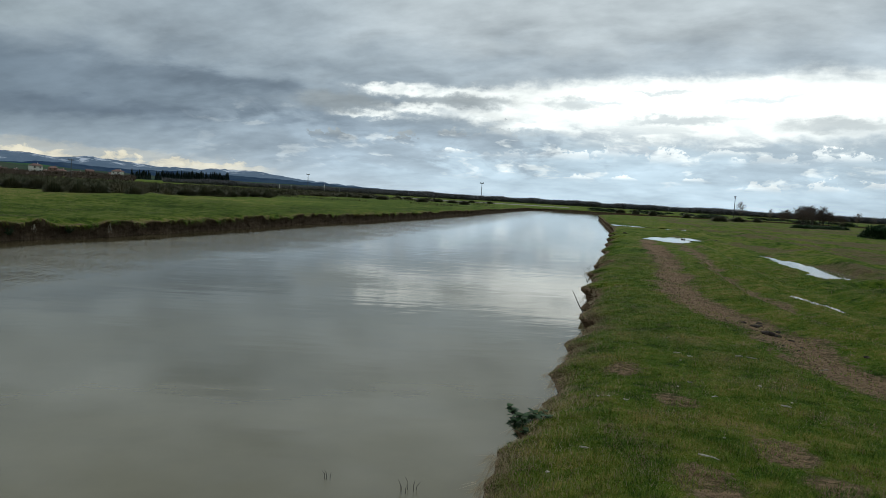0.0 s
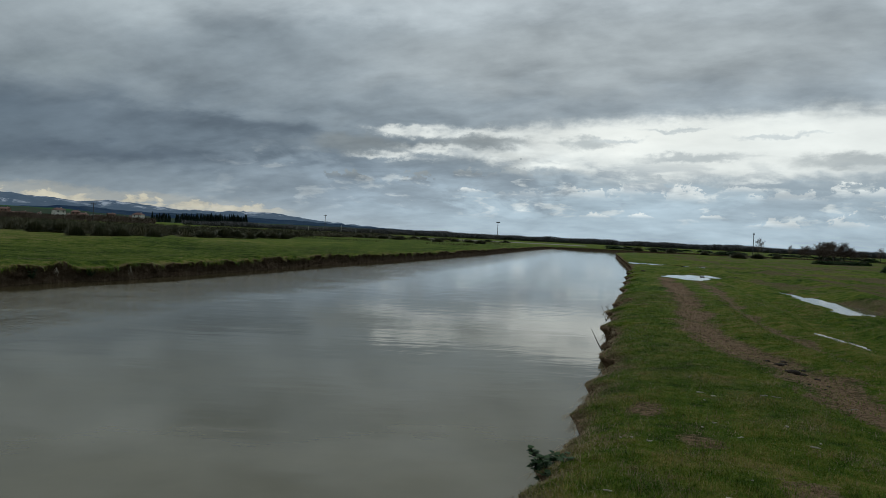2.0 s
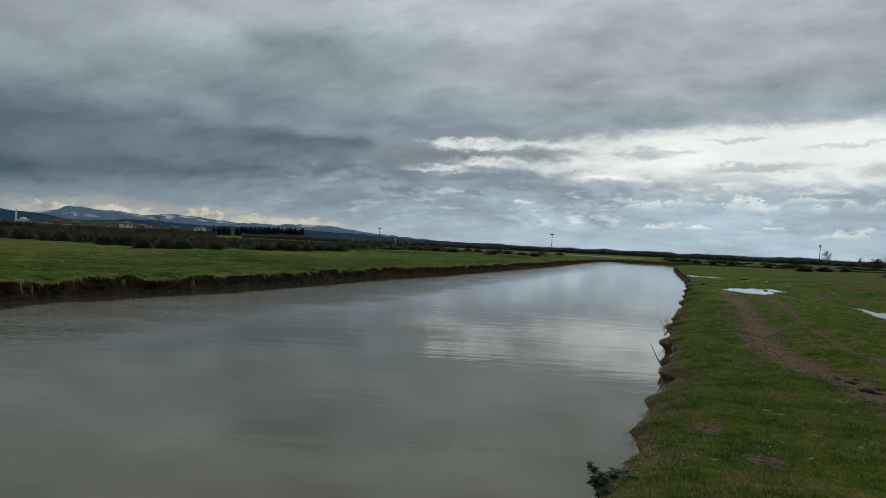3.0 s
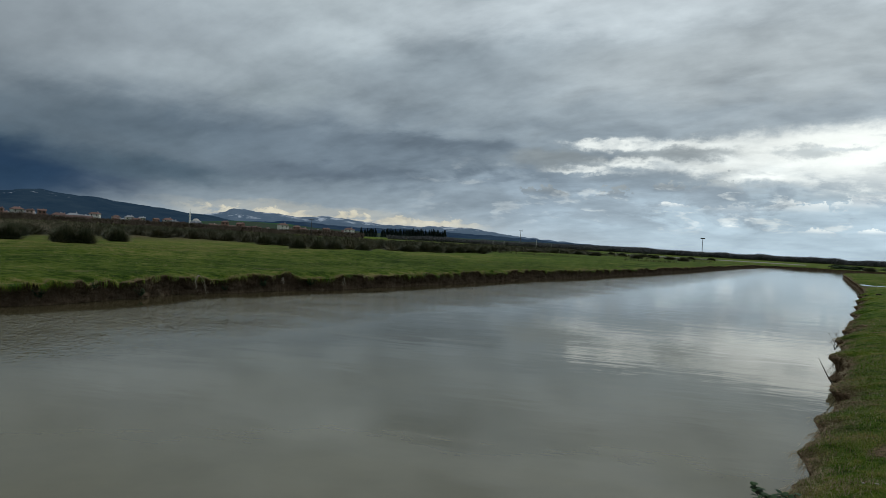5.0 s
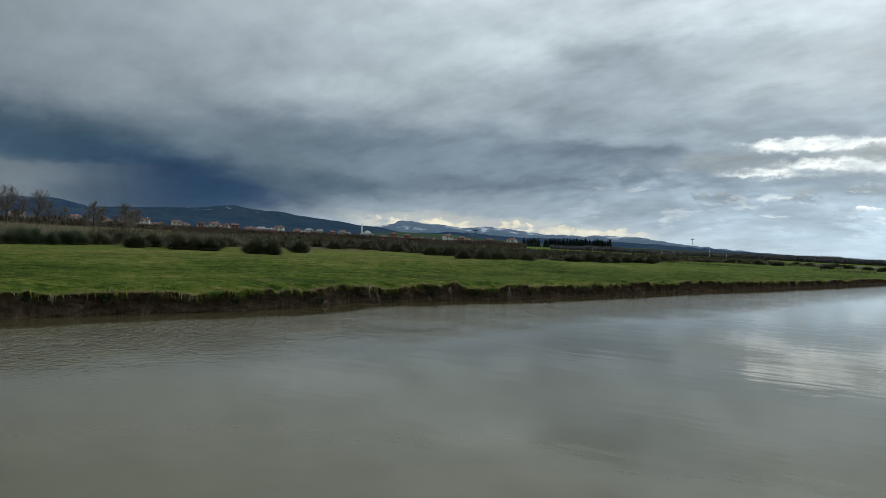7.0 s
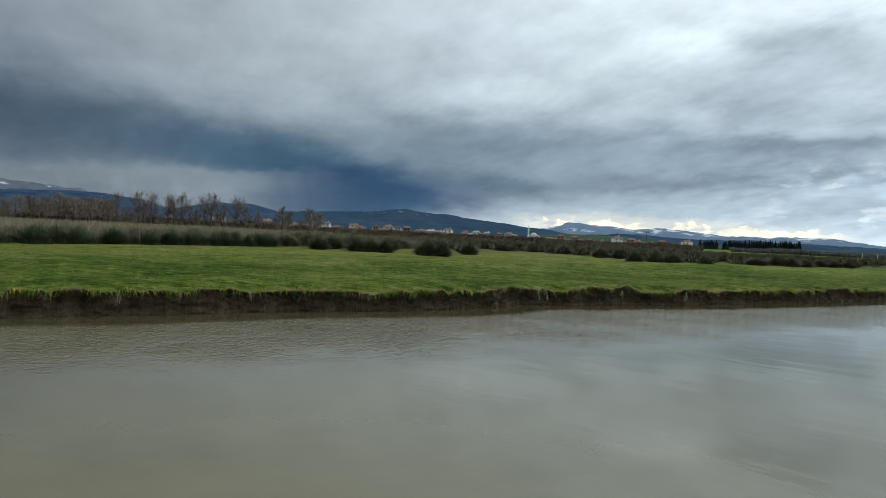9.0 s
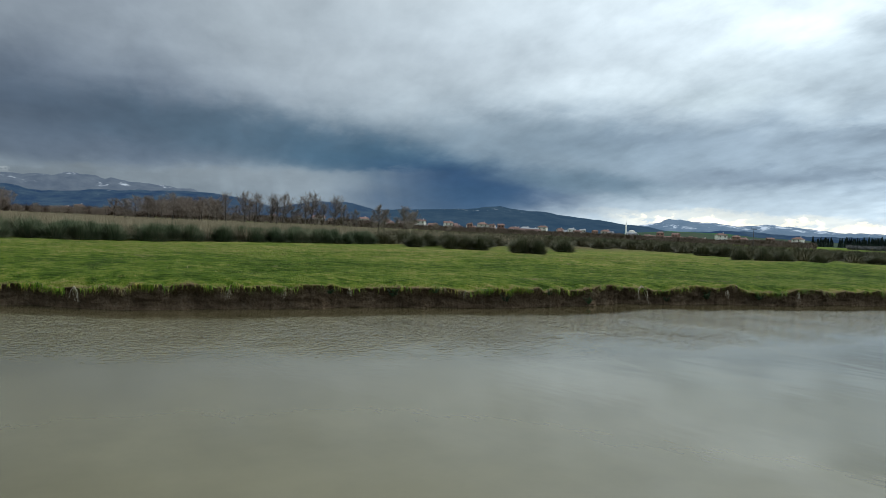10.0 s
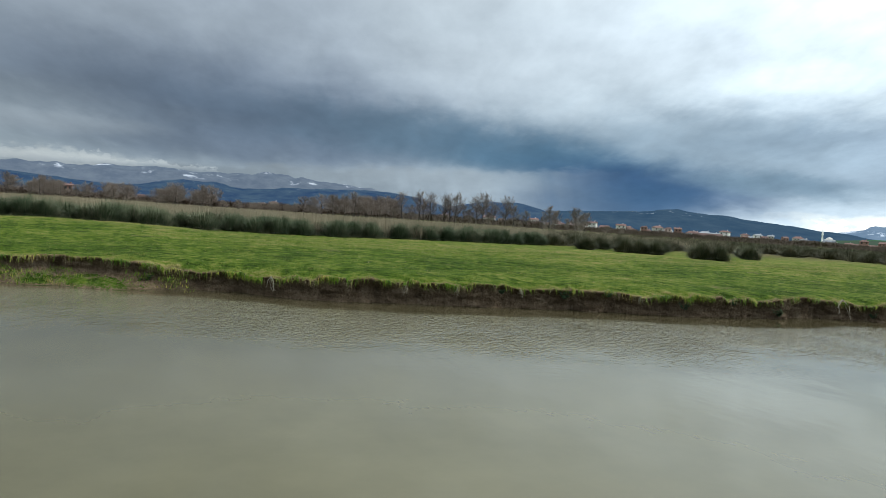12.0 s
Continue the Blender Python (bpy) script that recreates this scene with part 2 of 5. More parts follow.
# an overcast sky is brightest overhead
sky = W.mix(1.0, sky, W.ramp(W.m("DIVIDE", el, 90.0, clamp=True), (0.0, (1, 1, 1)), (0.27, (1, 1, 1)), (0.7, (1.5, 1.5, 1.5))), "MULTIPLY")
back = W.add("ShaderNodeBackground")
W.put(back.inputs[0], sky)
back.inputs[1].default_value = 1.0
W.put(W.add("ShaderNodeOutputWorld").inputs[0], back.outputs[0])

lamp = bpy.data.lights.new("sun", "SUN")
lamp.energy, lamp.angle, lamp.color = 1.0, radians(18), (1.0, 0.96, 0.9)
sun = new("sun", lamp)
sun.matrix_world = look((0, 0, 50), (-50 * math.sin(radians(SUN_AZ)), -50 * math.cos(radians(SUN_AZ)), 50 - 50 * math.tan(radians(SUN_EL))))


# ---------------------------------------------------------------- materials
def material(name):
    mat = bpy.data.materials.new(name)
    mat.use_nodes = True
    n = Nodes(mat.node_tree)
    b = mat.node_tree.nodes["Principled BSDF"]
    return mat, n, b


def bump(n, b, height, strength, distance=0.02):
    node = n.add("ShaderNodeBump")
    node.inputs["Strength"].default_value = strength
    node.inputs["Distance"].default_value = distance
    n.put(node.inputs["Height"], height)
    n.put(b.inputs["Normal"], node.outputs[0])


def place(n):
    return n.add("ShaderNodeNewGeometry").outputs["Position"]


def plain(name, dark, light, scale=3.0, rough=0.85, metal=0.0, bumpy=0.3, spread=0.5):
    """A mottled surface: two scales of noise between two colours, with a shift from object to object."""
    mat, n, b = material(name)
    p = place(n)
    f = n.m("ADD", n.m("MULTIPLY", n.noise(p, scale, 5), 0.6), n.m("MULTIPLY", n.noise(p, scale * 9, 4), 0.4))
    own = n.add("ShaderNodeObjectInfo").outputs["Random"]
    f = n.m("ADD", f, n.m("MULTIPLY_ADD", own, spread, -spread / 2))
    n.put(b.inputs["Base Color"], n.ramp(f, (0.3, dark), (0.7, light)))
    b.inputs["Roughness"].default_value = rough
    b.inputs["Metallic"].default_value = metal
    if bumpy:
        bump(n, b, n.noise(p, scale * 6, 5), bumpy, 0.03)
    return mat


def leafy(name, low, mid, high, rough=0.7, patch=0.35, upright=0.0):
    """Blades and leaves: each one its own shade, with patches across the stand."""
    mat, n, b = material(name)
    own = n.add("ShaderNodeNewGeometry")
    f = n.m("ADD", n.m("MULTIPLY", own.outputs["Random Per Island"], 0.5), n.m("MULTIPLY_ADD", n.noise(own.outputs["Position"], patch, 4, 0.6), 1.3, -0.35))
    n.put(b.inputs["Base Color"], n.ramp(f, (0.2, low), (0.55, mid), (0.95, high)))
    b.inputs["Roughness"].default_value = rough
    b.inputs["Specular IOR Level"].default_value = 0.08
    if upright:      # normals tipped skyward, which brightens turf, reeds and belt rushes alike
        lift = n.add("ShaderNodeVectorMath")
        lift.operation = "ADD"
        n.put(lift.inputs[0], own.outputs["Normal"])
        lift.inputs[1].default_value = (0, 0, upright)
        unit = n.add("ShaderNodeVectorMath")
        unit.operation = "NORMALIZE"
        n.put(unit.inputs[0], lift.outputs[0])
        n.put(b.inputs["Normal"], unit.outputs[0])
    return mat


def make_ground():
    mat, n, b = material("ground")
    p = place(n)
    bare, dry = n.add("ShaderNodeAttribute"), n.add("ShaderNodeAttribute")
    bare.attribute_name, dry.attribute_name = "bare", "dry"
    bare, dry = bare.outputs["Fac"], dry.outputs["Fac"]
    wide = n.noise(p, 0.22, 4, 0.6)
    mid = n.noise(p, 1.7, 5, 0.6)
    fine = n.noise(p, 14.0, 6, 0.7)
    blades = n.noise(p, 60.0, 3, 0.6)
    tuft = n.noise(p, 4.2, 4, 0.6)
    f = n.m("ADD", n.m("MULTIPLY", wide, 0.45), n.m("ADD", n.m("MULTIPLY", mid, 0.45), n.m("ADD", n.m("MULTIPLY", tuft, 0.65), n.m("MULTIPLY", fine, 0.3))))
    f = n.m("SUBTRACT", f, 0.42)
    grass = n.ramp(f, (0.34, (0.018, 0.042, 0.003)), (0.46, (0.056, 0.108, 0.008)), (0.57, (0.108, 0.138, 0.017)), (0.68, (0.190, 0.165, 0.052)))
    straw = n.ramp(fine, (0.3, (0.065, 0.052, 0.026)), (0.7, (0.165, 0.132, 0.075)))
    lush = n.add("ShaderNodeAttribute")
    lush.attribute_name = "lush"                   # fresh grazed sward on the far pasture
    sward = n.ramp(n.m("ADD", n.m("MULTIPLY_ADD", dry, 0.3, f), n.m("MULTIPLY_ADD", n.noise(p, 1.1, 4, 0.6), 0.4, -0.24)), (0.36, (0.022, 0.046, 0.005)), (0.47, (0.062, 0.110, 0.012)), (0.58, (0.125, 0.155, 0.026)), (0.68, (0.22, 0.20, 0.075)))
    grass = n.mix(lush.outputs["Fac"], grass, sward)
    grass = n.mix(n.span(n.m("ADD", dry, n.m("MULTIPLY_ADD", mid, 1.2, -0.6)), 0.25, 0.85), grass, straw)
    runs = n.noise(n.mapped(p, (1.0, 1.0, 0.12)), 7.0, 4, 0.6)          # wash marks down the cut faces
    soil = n.ramp(n.m("ADD", n.m("MULTIPLY", mid, 0.3), n.m("ADD", n.m("MULTIPLY", runs, 0.35), n.m("MULTIPLY", fine, 0.35))), (0.3, (0.046, 0.033, 0.021)), (0.5, (0.125, 0.091, 0.060)), (0.72, (0.26, 0.205, 0.145)))
    soil = n.mix(n.m("MULTIPLY", dry, 0.75), soil, n.ramp(fine, (0.3, (0.085, 0.055, 0.032)), (0.7, (0.34, 0.235, 0.145))))
    edge = n.m("ADD", bare, n.m("ADD", n.m("MULTIPLY_ADD", fine, 1.9, -0.95), n.m("MULTIPLY_ADD", tuft, 1.0, -0.5)))
    n.put(b.inputs["Base Color"], n.mix(n.span(edge, 0.38, 0.58), grass, soil))
    b.inputs["Roughness"].default_value = 0.92
    b.inputs["Specular IOR Level"].default_value = 0.04
    h = n.m("ADD", n.m("MULTIPLY", fine, 1.2), n.m("ADD", n.m("MULTIPLY", blades, 0.3), n.m("MULTIPLY", tuft, 2.6)))
    bump(n, b, h, 1.0, 0.07)
    return mat


def make_water(name, body, gusts=True):
    mat, n, b = material(name)
    p = place(n)
    mud = n.ramp(n.m("ADD", n.m("MULTIPLY", n.noise(p, 0.12, 3), 0.5), n.m("MULTIPLY", n.noise(p, 0.55, 5, 0.6), 0.5)), (0.36, body[0]), (0.62, body[1]))
    n.put(b.inputs["Base Color"], mud)
    b.inputs["Roughness"].default_value = 0.05
    b.inputs["IOR"].default_value = 1.333
    if gusts:
        c = n.add("ShaderNodeSeparateXYZ")
        n.put(c.inputs[0], p)
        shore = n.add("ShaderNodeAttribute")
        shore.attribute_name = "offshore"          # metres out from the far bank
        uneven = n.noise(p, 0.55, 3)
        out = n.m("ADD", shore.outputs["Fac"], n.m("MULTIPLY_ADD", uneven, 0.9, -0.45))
        dark_reflection = n.mix(n.noise(p, 0.9, 4), (0.040, 0.034, 0.018), (0.066, 0.056, 0.030))     # the far bank's dark reflection, painted into the water colour beside it
        n.put(b.inputs["Base Color"], n.mix(n.span(out, 0.9, 2.0), dark_reflection, mud))
        wind = n.m("MULTIPLY", n.span(out, 1.25, 1.75), n.span(out, 1.7, 9.0, 1.0, 0.0))
        wind = n.m("MULTIPLY", wind, n.span(c.outputs[1], 16.0, 60.0, 1.0, 0.25))
        lull = n.span(n.noise(p, 0.35, 4, 0.55), 0.36, 0.62, 0.4, 1.15)
        wind = n.m("MULTIPLY", wind, lull)
        q = n.mapped(p, (1.0, 1.2, 1.0), 30)
        swell = n.noise(n.mapped(p, (1.0, 2.6, 1.0), -10), 0.6, 3, 0.5)
        ripple = n.noise(q, 7.6, 2, 0.5, 0.3)
        fine = n.noise(q, 14.0, 2, 0.5, 0.2)
        near_right = n.m("MULTIPLY", n.span(n.noise(p, 0.25, 2), 0.42, 0.6), n.m("MULTIPLY", n.span(c.outputs[0], -6.0, 2.0), n.span(c.outputs[1], 6.0, 12.0)))
        combs = n.noise(n.mapped(p, (1.0, 6.0, 1.0), -14), 0.75, 2, 0.5)
        h = n.m("ADD", n.m("MULTIPLY", swell, n.span(out, 0.6, 3.0, 0.0, 0.0045)), n.m("MULTIPLY", wind, n.m("ADD", n.m("MULTIPLY", ripple, 0.095), n.m("MULTIPLY", fine, 0.014))))
        h = n.m("ADD", h, n.m("MULTIPLY", n.m("MULTIPLY", near_right, combs), 0.0028))
        bump(n, b, h, 1.0, 1.0)
    return mat


GROUND = make_ground()
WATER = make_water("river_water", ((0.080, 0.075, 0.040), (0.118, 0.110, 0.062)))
POOL = make_water("puddle_water", ((0.09, 0.08, 0.06), (0.12, 0.105, 0.08)), False)
GRASS = leafy("grass_blades", (0.019, 0.052, 0.004), (0.082, 0.150, 0.009), (0.28, 0.22, 0.062), patch=1.7, upright=1.5)
FAR_GRASS = leafy("far_grass_blades", (0.022, 0.050, 0.005), (0.068, 0.118, 0.013), (0.23, 0.20, 0.068), patch=1.6, upright=1.3)
STRAW = leafy("dry_grass", (0.09, 0.065, 0.03), (0.19, 0.15, 0.08), (0.33, 0.28, 0.18), patch=1.5, upright=1.5)
RUSH = leafy("rush_blades", (0.034, 0.043, 0.023), (0.080, 0.090, 0.054), (0.22, 0.20, 0.135), patch=0.6)
STAND = leafy("winter_rush", (0.022, 0.024, 0.013), (0.052, 0.053, 0.029), (0.13, 0.115, 0.07), patch=0.05)
REED = leafy("reed_blades", (0.095, 0.082, 0.052), (0.190, 0.163, 0.105), (0.35, 0.31, 0.215), patch=0.12, upright=1.2)
RUSH_BELT = leafy("belt_rush_blades", (0.030, 0.050, 0.024), (0.074, 0.104, 0.054), (0.21, 0.20, 0.13), patch=0.25, upright=1.0)
WEED = leafy("weed_leaves", (0.012, 0.032, 0.013), (0.026, 0.058, 0.022), (0.065, 0.105, 0.045))
PALE_ROOT = plain("pale_root", (0.22, 0.19, 0.14), (0.42, 0.38, 0.30), 20)
BARK = plain("bark", (0.035, 0.030, 0.024), (0.085, 0.072, 0.06), 4)
TWIG = leafy("twigs", (0.12, 0.10, 0.085), (0.20, 0.17, 0.145), (0.28, 0.24, 0.205), 0.9, 0.05)
# distance haze mixed into the far twigs' colour as grey-blue
HAZED_WOODS = leafy("far_wood", (0.075, 0.080, 0.090), (0.115, 0.118, 0.126), (0.16, 0.158, 0.158), 0.95, 0.01)
BROWN = leafy("village_twigs", (0.05, 0.038, 0.032), (0.085, 0.066, 0.055), (0.14, 0.11, 0.09), 0.95, 0.03)
CONIFER = leafy("conifer", (0.006, 0.012, 0.012), (0.012, 0.022, 0.018), (0.025, 0.04, 0.03), 0.9, 0.03)
MARBLE = plain("white_stone", (0.80, 0.80, 0.78), (0.92, 0.92, 0.90), 0.6, bumpy=0.05)
WHITE_WALL = plain("white_render", (0.46, 0.45, 0.43), (0.76, 0.75, 0.73), 0.6, bumpy=0.1)
PINK_WALL = plain("pink_render", (0.32, 0.23, 0.21), (0.48, 0.36, 0.33), 0.6, bumpy=0.1)
BRICK_WALL = plain("brick_wall", (0.18, 0.10, 0.08), (0.28, 0.16, 0.13), 0.8, bumpy=0.1)
TILES = plain("roof_tiles", (0.085, 0.046, 0.040), (0.165, 0.092, 0.080), 0.8)
GREY_ROOF = plain("grey_roof", (0.14, 0.16, 0.19), (0.26, 0.28, 0.31), 0.8)
PANE = plain("window_pane", (0.02, 0.025, 0.03), (0.05, 0.055, 0.06), 1.0, 0.15, bumpy=0)
METAL = plain("dull_steel", (0.07, 0.07, 0.075), (0.14, 0.14, 0.15), 5, 0.6, 0.5, 0)
DUNG = plain("dung", (0.008, 0.006, 0.004), (0.022, 0.016, 0.011), 12, 1.0)
PAPER = plain("bleached_wood", (0.30, 0.28, 0.23), (0.52, 0.49, 0.42), 15)
CLOD = plain("dry_clods", (0.10, 0.066, 0.042), (0.33, 0.235, 0.15), 9, 0.95)
STONE = plain("pale_gravel", (0.16, 0.16, 0.14), (0.30, 0.29, 0.26), 0.7)


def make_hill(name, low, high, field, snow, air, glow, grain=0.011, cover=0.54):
    """Far slopes: woods and fields, snow above a line, and a blue glow painted in for haze."""
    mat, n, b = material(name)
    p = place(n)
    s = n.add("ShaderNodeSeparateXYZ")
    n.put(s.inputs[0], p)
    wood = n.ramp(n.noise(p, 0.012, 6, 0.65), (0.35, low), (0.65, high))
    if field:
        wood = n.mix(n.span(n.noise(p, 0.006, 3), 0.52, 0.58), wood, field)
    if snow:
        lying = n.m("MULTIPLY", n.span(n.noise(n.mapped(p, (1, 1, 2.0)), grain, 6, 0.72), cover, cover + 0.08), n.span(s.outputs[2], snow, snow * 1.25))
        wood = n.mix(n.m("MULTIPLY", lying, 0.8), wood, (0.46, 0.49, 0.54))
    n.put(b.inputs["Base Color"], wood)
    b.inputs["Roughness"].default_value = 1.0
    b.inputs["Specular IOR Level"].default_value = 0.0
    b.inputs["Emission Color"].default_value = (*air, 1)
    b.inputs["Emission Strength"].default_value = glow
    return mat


# ---------------------------------------------------------------- shape helpers
def lattice(ix, iy, seed):
    h = (ix.astype(np.int64) * 374761393 + iy.astype(np.int64) * 668265263 + seed * 974634777) & 0xFFFFFFFF
    h = ((h ^ (h >> 13)) * 1274126177) & 0xFFFFFFFF
    return ((h ^ (h >> 16)) & 0xFFFF) / 65535.0


def rough2(x, y, seed=0, octaves=3):
    """Smooth uneven values round 0, about -0.5 to 0.5."""
    x, y = np.broadcast_arrays(np.asarray(x, float), np.asarray(y, float))
    total, amp, norm = 0.0, 1.0, 0.0
    for o in range(octaves):
        fx, fy = np.floor(x), np.floor(y)
        u, v = x - fx, y - fy
        u, v = u * u * (3 - 2 * u), v * v * (3 - 2 * v)
        a, b = lattice(fx, fy, seed + o), lattice(fx + 1, fy, seed + o)
        c, d = lattice(fx, fy + 1, seed + o), lattice(fx + 1, fy + 1, seed + o)
        total = total + amp * ((a * (1 - u) + b * u) * (1 - v) + (c * (1 - u) + d * u) * v - 0.5)
        norm += amp
        amp *= 0.5
        x, y = x * 2.03 + 17.1, y * 2.03 + 5.7
    return total / norm


def smooth(v, a, b):
    s = np.clip((v - a) / (b - a), 0, 1)
    return s * s * (3 - 2 * s)


def mesh_of(name, verts, faces, mat, flat=True):
    me = bpy.data.meshes.new(name)
    me.from_pydata(verts, [], faces)
    me.materials.append(mat)
    if not flat:
        me.polygons.foreach_set("use_smooth", [True] * len(me.polygons))
    me.update()
    return me


def part(name, bm, mat, parent, label=""):
    me = bpy.data.meshes.new(name)
    bm.to_mesh(me)
    bm.free()
    me.materials.append(mat)
    ob = new(name, me)
    ob.parent = parent
    return tagged(ob, label)


def solid(name, verts, faces, mat, parent, label=""):
    ob = new(name, mesh_of(name, verts, faces, mat))
    ob.parent = parent
    return tagged(ob, label)


def box_into(bm, x0, x1, y0, y1, z0, z1, bevel=0.0):
    m = Matrix.Translation(((x0 + x1) / 2, (y0 + y1) / 2, (z0 + z1) / 2)) @ Matrix.Diagonal((x1 - x0, y1 - y0, z1 - z0, 1))
    made = bmesh.ops.create_cube(bm, size=1, matrix=m)["verts"]
    if bevel:
        edges = list({e for v in made for e in v.link_edges})
        bmesh.ops.bevel(bm, geom=edges, offset=bevel, segments=1, affect="EDGES")


def tube(verts, faces, points, radii, sides=5):
    """A tapered limb along points."""
    start = len(verts)
    for i, (p, r) in enumerate(zip(points, radii)):
        d = (Vector(points[min(i + 1, len(points) - 1)]) - Vector(points[max(i - 1, 0)])).normalized()
        a = d.orthogonal().normalized()
        b = d.cross(a)
        for s in range(sides):
            t = 2 * math.pi * s / sides
            verts.append(tuple(Vector(p) + a * (r * math.cos(t)) + b * (r * math.sin(t))))
    for i in range(len(points) - 1):
        for s in range(sides):
            q = start + i * sides
            faces.append((q + s, q + (s + 1) % sides, q + sides + (s + 1) % sides, q + sides + s))
    faces.append(tuple(start + (len(points) - 1) * sides + s for s in range(sides)))


def blades(base, heading, lean, height, width, bend=0.5):
    """Bent blades, one small mesh island each: returns vertices and faces."""
    n = len(base)
    d = np.stack([np.cos(heading), np.sin(heading), np.zeros(n)], 1)
    side = np.stack([-np.sin(heading), np.cos(heading), np.zeros(n)], 1) * (width / 2)[:, None]
    up = np.array([0, 0, 1.0])
    l1, l2 = lean * (1 - bend), lean * (1 + bend)
    mid = base + d * (np.sin(l1) * height * 0.55)[:, None] + up * (np.cos(l1) * height * 0.55)[:, None]
    tip = mid + d * (np.sin(l2) * height * 0.45)[:, None] + up * (np.cos(l2) * height * 0.45)[:, None]
    v = np.stack([base - side, base + side, mid + side * 0.8, mid - side * 0.8, tip], 1).reshape(-1, 3)
    i = np.arange(n) * 5
    quads = np.stack([i, i + 1, i + 2, i + 3], 1).tolist()
    tris = np.stack([i + 3, i + 2, i + 4], 1).tolist()
    return v.tolist(), quads + tris


def spikes(base, tip, width):
    """Single-triangle blades from base to tip."""
    n = len(base)
    d = tip - base
    side = np.stack([-d[:, 1], d[:, 0], np.zeros(n)], 1) + 1e-6
    side = side / np.linalg.norm(side, axis=1)[:, None] * (width / 2)[:, None]
    v = np.stack([base - side, base + side, tip], 1).reshape(-1, 3)
    return v.tolist(), np.arange(3 * n).reshape(-1, 3).tolist()


def bearing(az, dist):
    """The place at a bearing (clockwise from +y) and distance."""
    return dist * math.sin(radians(az)), dist * math.cos(radians(az))


# ---------------------------------------------------------------- river and land
RIGHT_LIP = [(-400, -60), (-60, -13), (-10, -3.6), (0, -0.85), (4.33, 0.36), (5.51, 0.76), (6.4, 1.08), (7.0, 1.24), (8.3, 1.60), (9.35, 1.90), (10.5, 2.24), (11.85, 2.58),
             (15.07, 3.4), (16.6, 3.65), (20.4, 4.65), (26.2, 6.2), (36.7, 8.9), (48.5, 12.0), (72, 17.0), (133, 29), (150, 36), (160, 60), (170, 110), (180, 200), (240, 206)]
LEFT_LIP = [(-400, -100), (-60, -33), (-10, -23.2), (-2, -21.7), (0.8, -20.6), (2.6, -19.3), (6, -17.7), (9.3, -17.0), (13.6, -16.0), (20.3, -15.3), (25, -13.7),
            (37, -10.7), (50, -7.7), (55.5, -6.1), (75, -1.7), (102, 4.0), (150, 13.8), (190, 22.5), (198, 30), (203, 60), (210, 120), (220, 198), (240, 204)]


BITES = [(5.65, 0.2, 0.6), (7.75, 0.26, 0.8), (9.2, 0.18, 0.6), (11.3, 0.4, 1.2), (15.7, 0.45, 1.5), (19.2, 0.4, 1.2), (22.5, 0.5, 1.5), (25.6, 0.4, 1.5), (30, 0.6, 2.0), (35, 0.6, 2), (41, 0.7, 3), (47, 0.8, 3)]


def right_lip(y):
    x = np.interp(y, *zip(*RIGHT_LIP))
    jag = 0.26 * rough2(y * 0.62, 3.3, 5, 2) + 0.18 * rough2(y * 2.3, 1.0, 6, 2) + 0.13 * rough2(y * 6.5, 4.0, 7, 3)
    for start, reach, run in BITES:      # slumped blocks: a raw face, then the edge draws back
        past = y - start
        jag = jag - 0.65 * reach * smooth(past, -0.22, 0.05) * np.exp(-np.maximum(past, 0) / run)
    return x + jag * (1 - smooth(y, 60, 150))


def left_lip(y):
    x = np.interp(y, *zip(*LEFT_LIP))
    jag = 0.75 * rough2(y * 0.45, 8.1, 11, 2) + 0.55 * rough2(y * 1.5, 2.0, 12, 4)
    return x + jag * (1 - smooth(y, 60, 150))


TRACK = [(-5, 5.0), (4, 4.7), (7, 4.75), (7.7, 4.7), (8.9, 4.7), (10.6, 4.85), (11.6, 4.7), (14.3, 5.0), (16, 5.45), (21.3, 6.9), (27, 8.4), (34.7, 10.2), (44, 12.5)]
TRACK_B = [(-5, 6.2), (5, 6.0), (9.3, 6.1), (11.9, 6.2), (17.2, 7.2), (27.7, 9.9), (45, 14.5), (60, 19)]
POOLS = [  # x, y, half-width, half-length, turn
    (13.3, 41.2, 1.25, 3.6, 14), (15.3, 43.8, 0.9, 2.4, 10), (18.2, 65.7, 1.8, 3.0, 0), (20.4, 63.2, 1.6, 2.6, 0),
    (12.75, 24.0, 0.62, 4.0, 10), (13.6, 28.8, 0.25, 1.6, 5), (12.1, 21.2, 0.8, 1.5, 8), (7.65, 14.2, 0.22, 1.2, 8), (10.95, 17.0, 0.5, 0.8, 20),
]
POOL_Z = 0.60


def pool_reach(x, y, pool):
    px, py, rw, rl, turn = pool
    c, s = math.cos(radians(turn)), math.sin(radians(turn))
    u, v = (x - px) * c - (y - py) * s, (x - px) * s + (y - py) * c
    return np.sqrt((u / rw) ** 2 + (v / rl) ** 2) + 0.75 * rough2(x * 1.3, y * 0.9, 40, 3) + 0.4 * rough2(x * 4.1, y * 2.6, 43, 3)


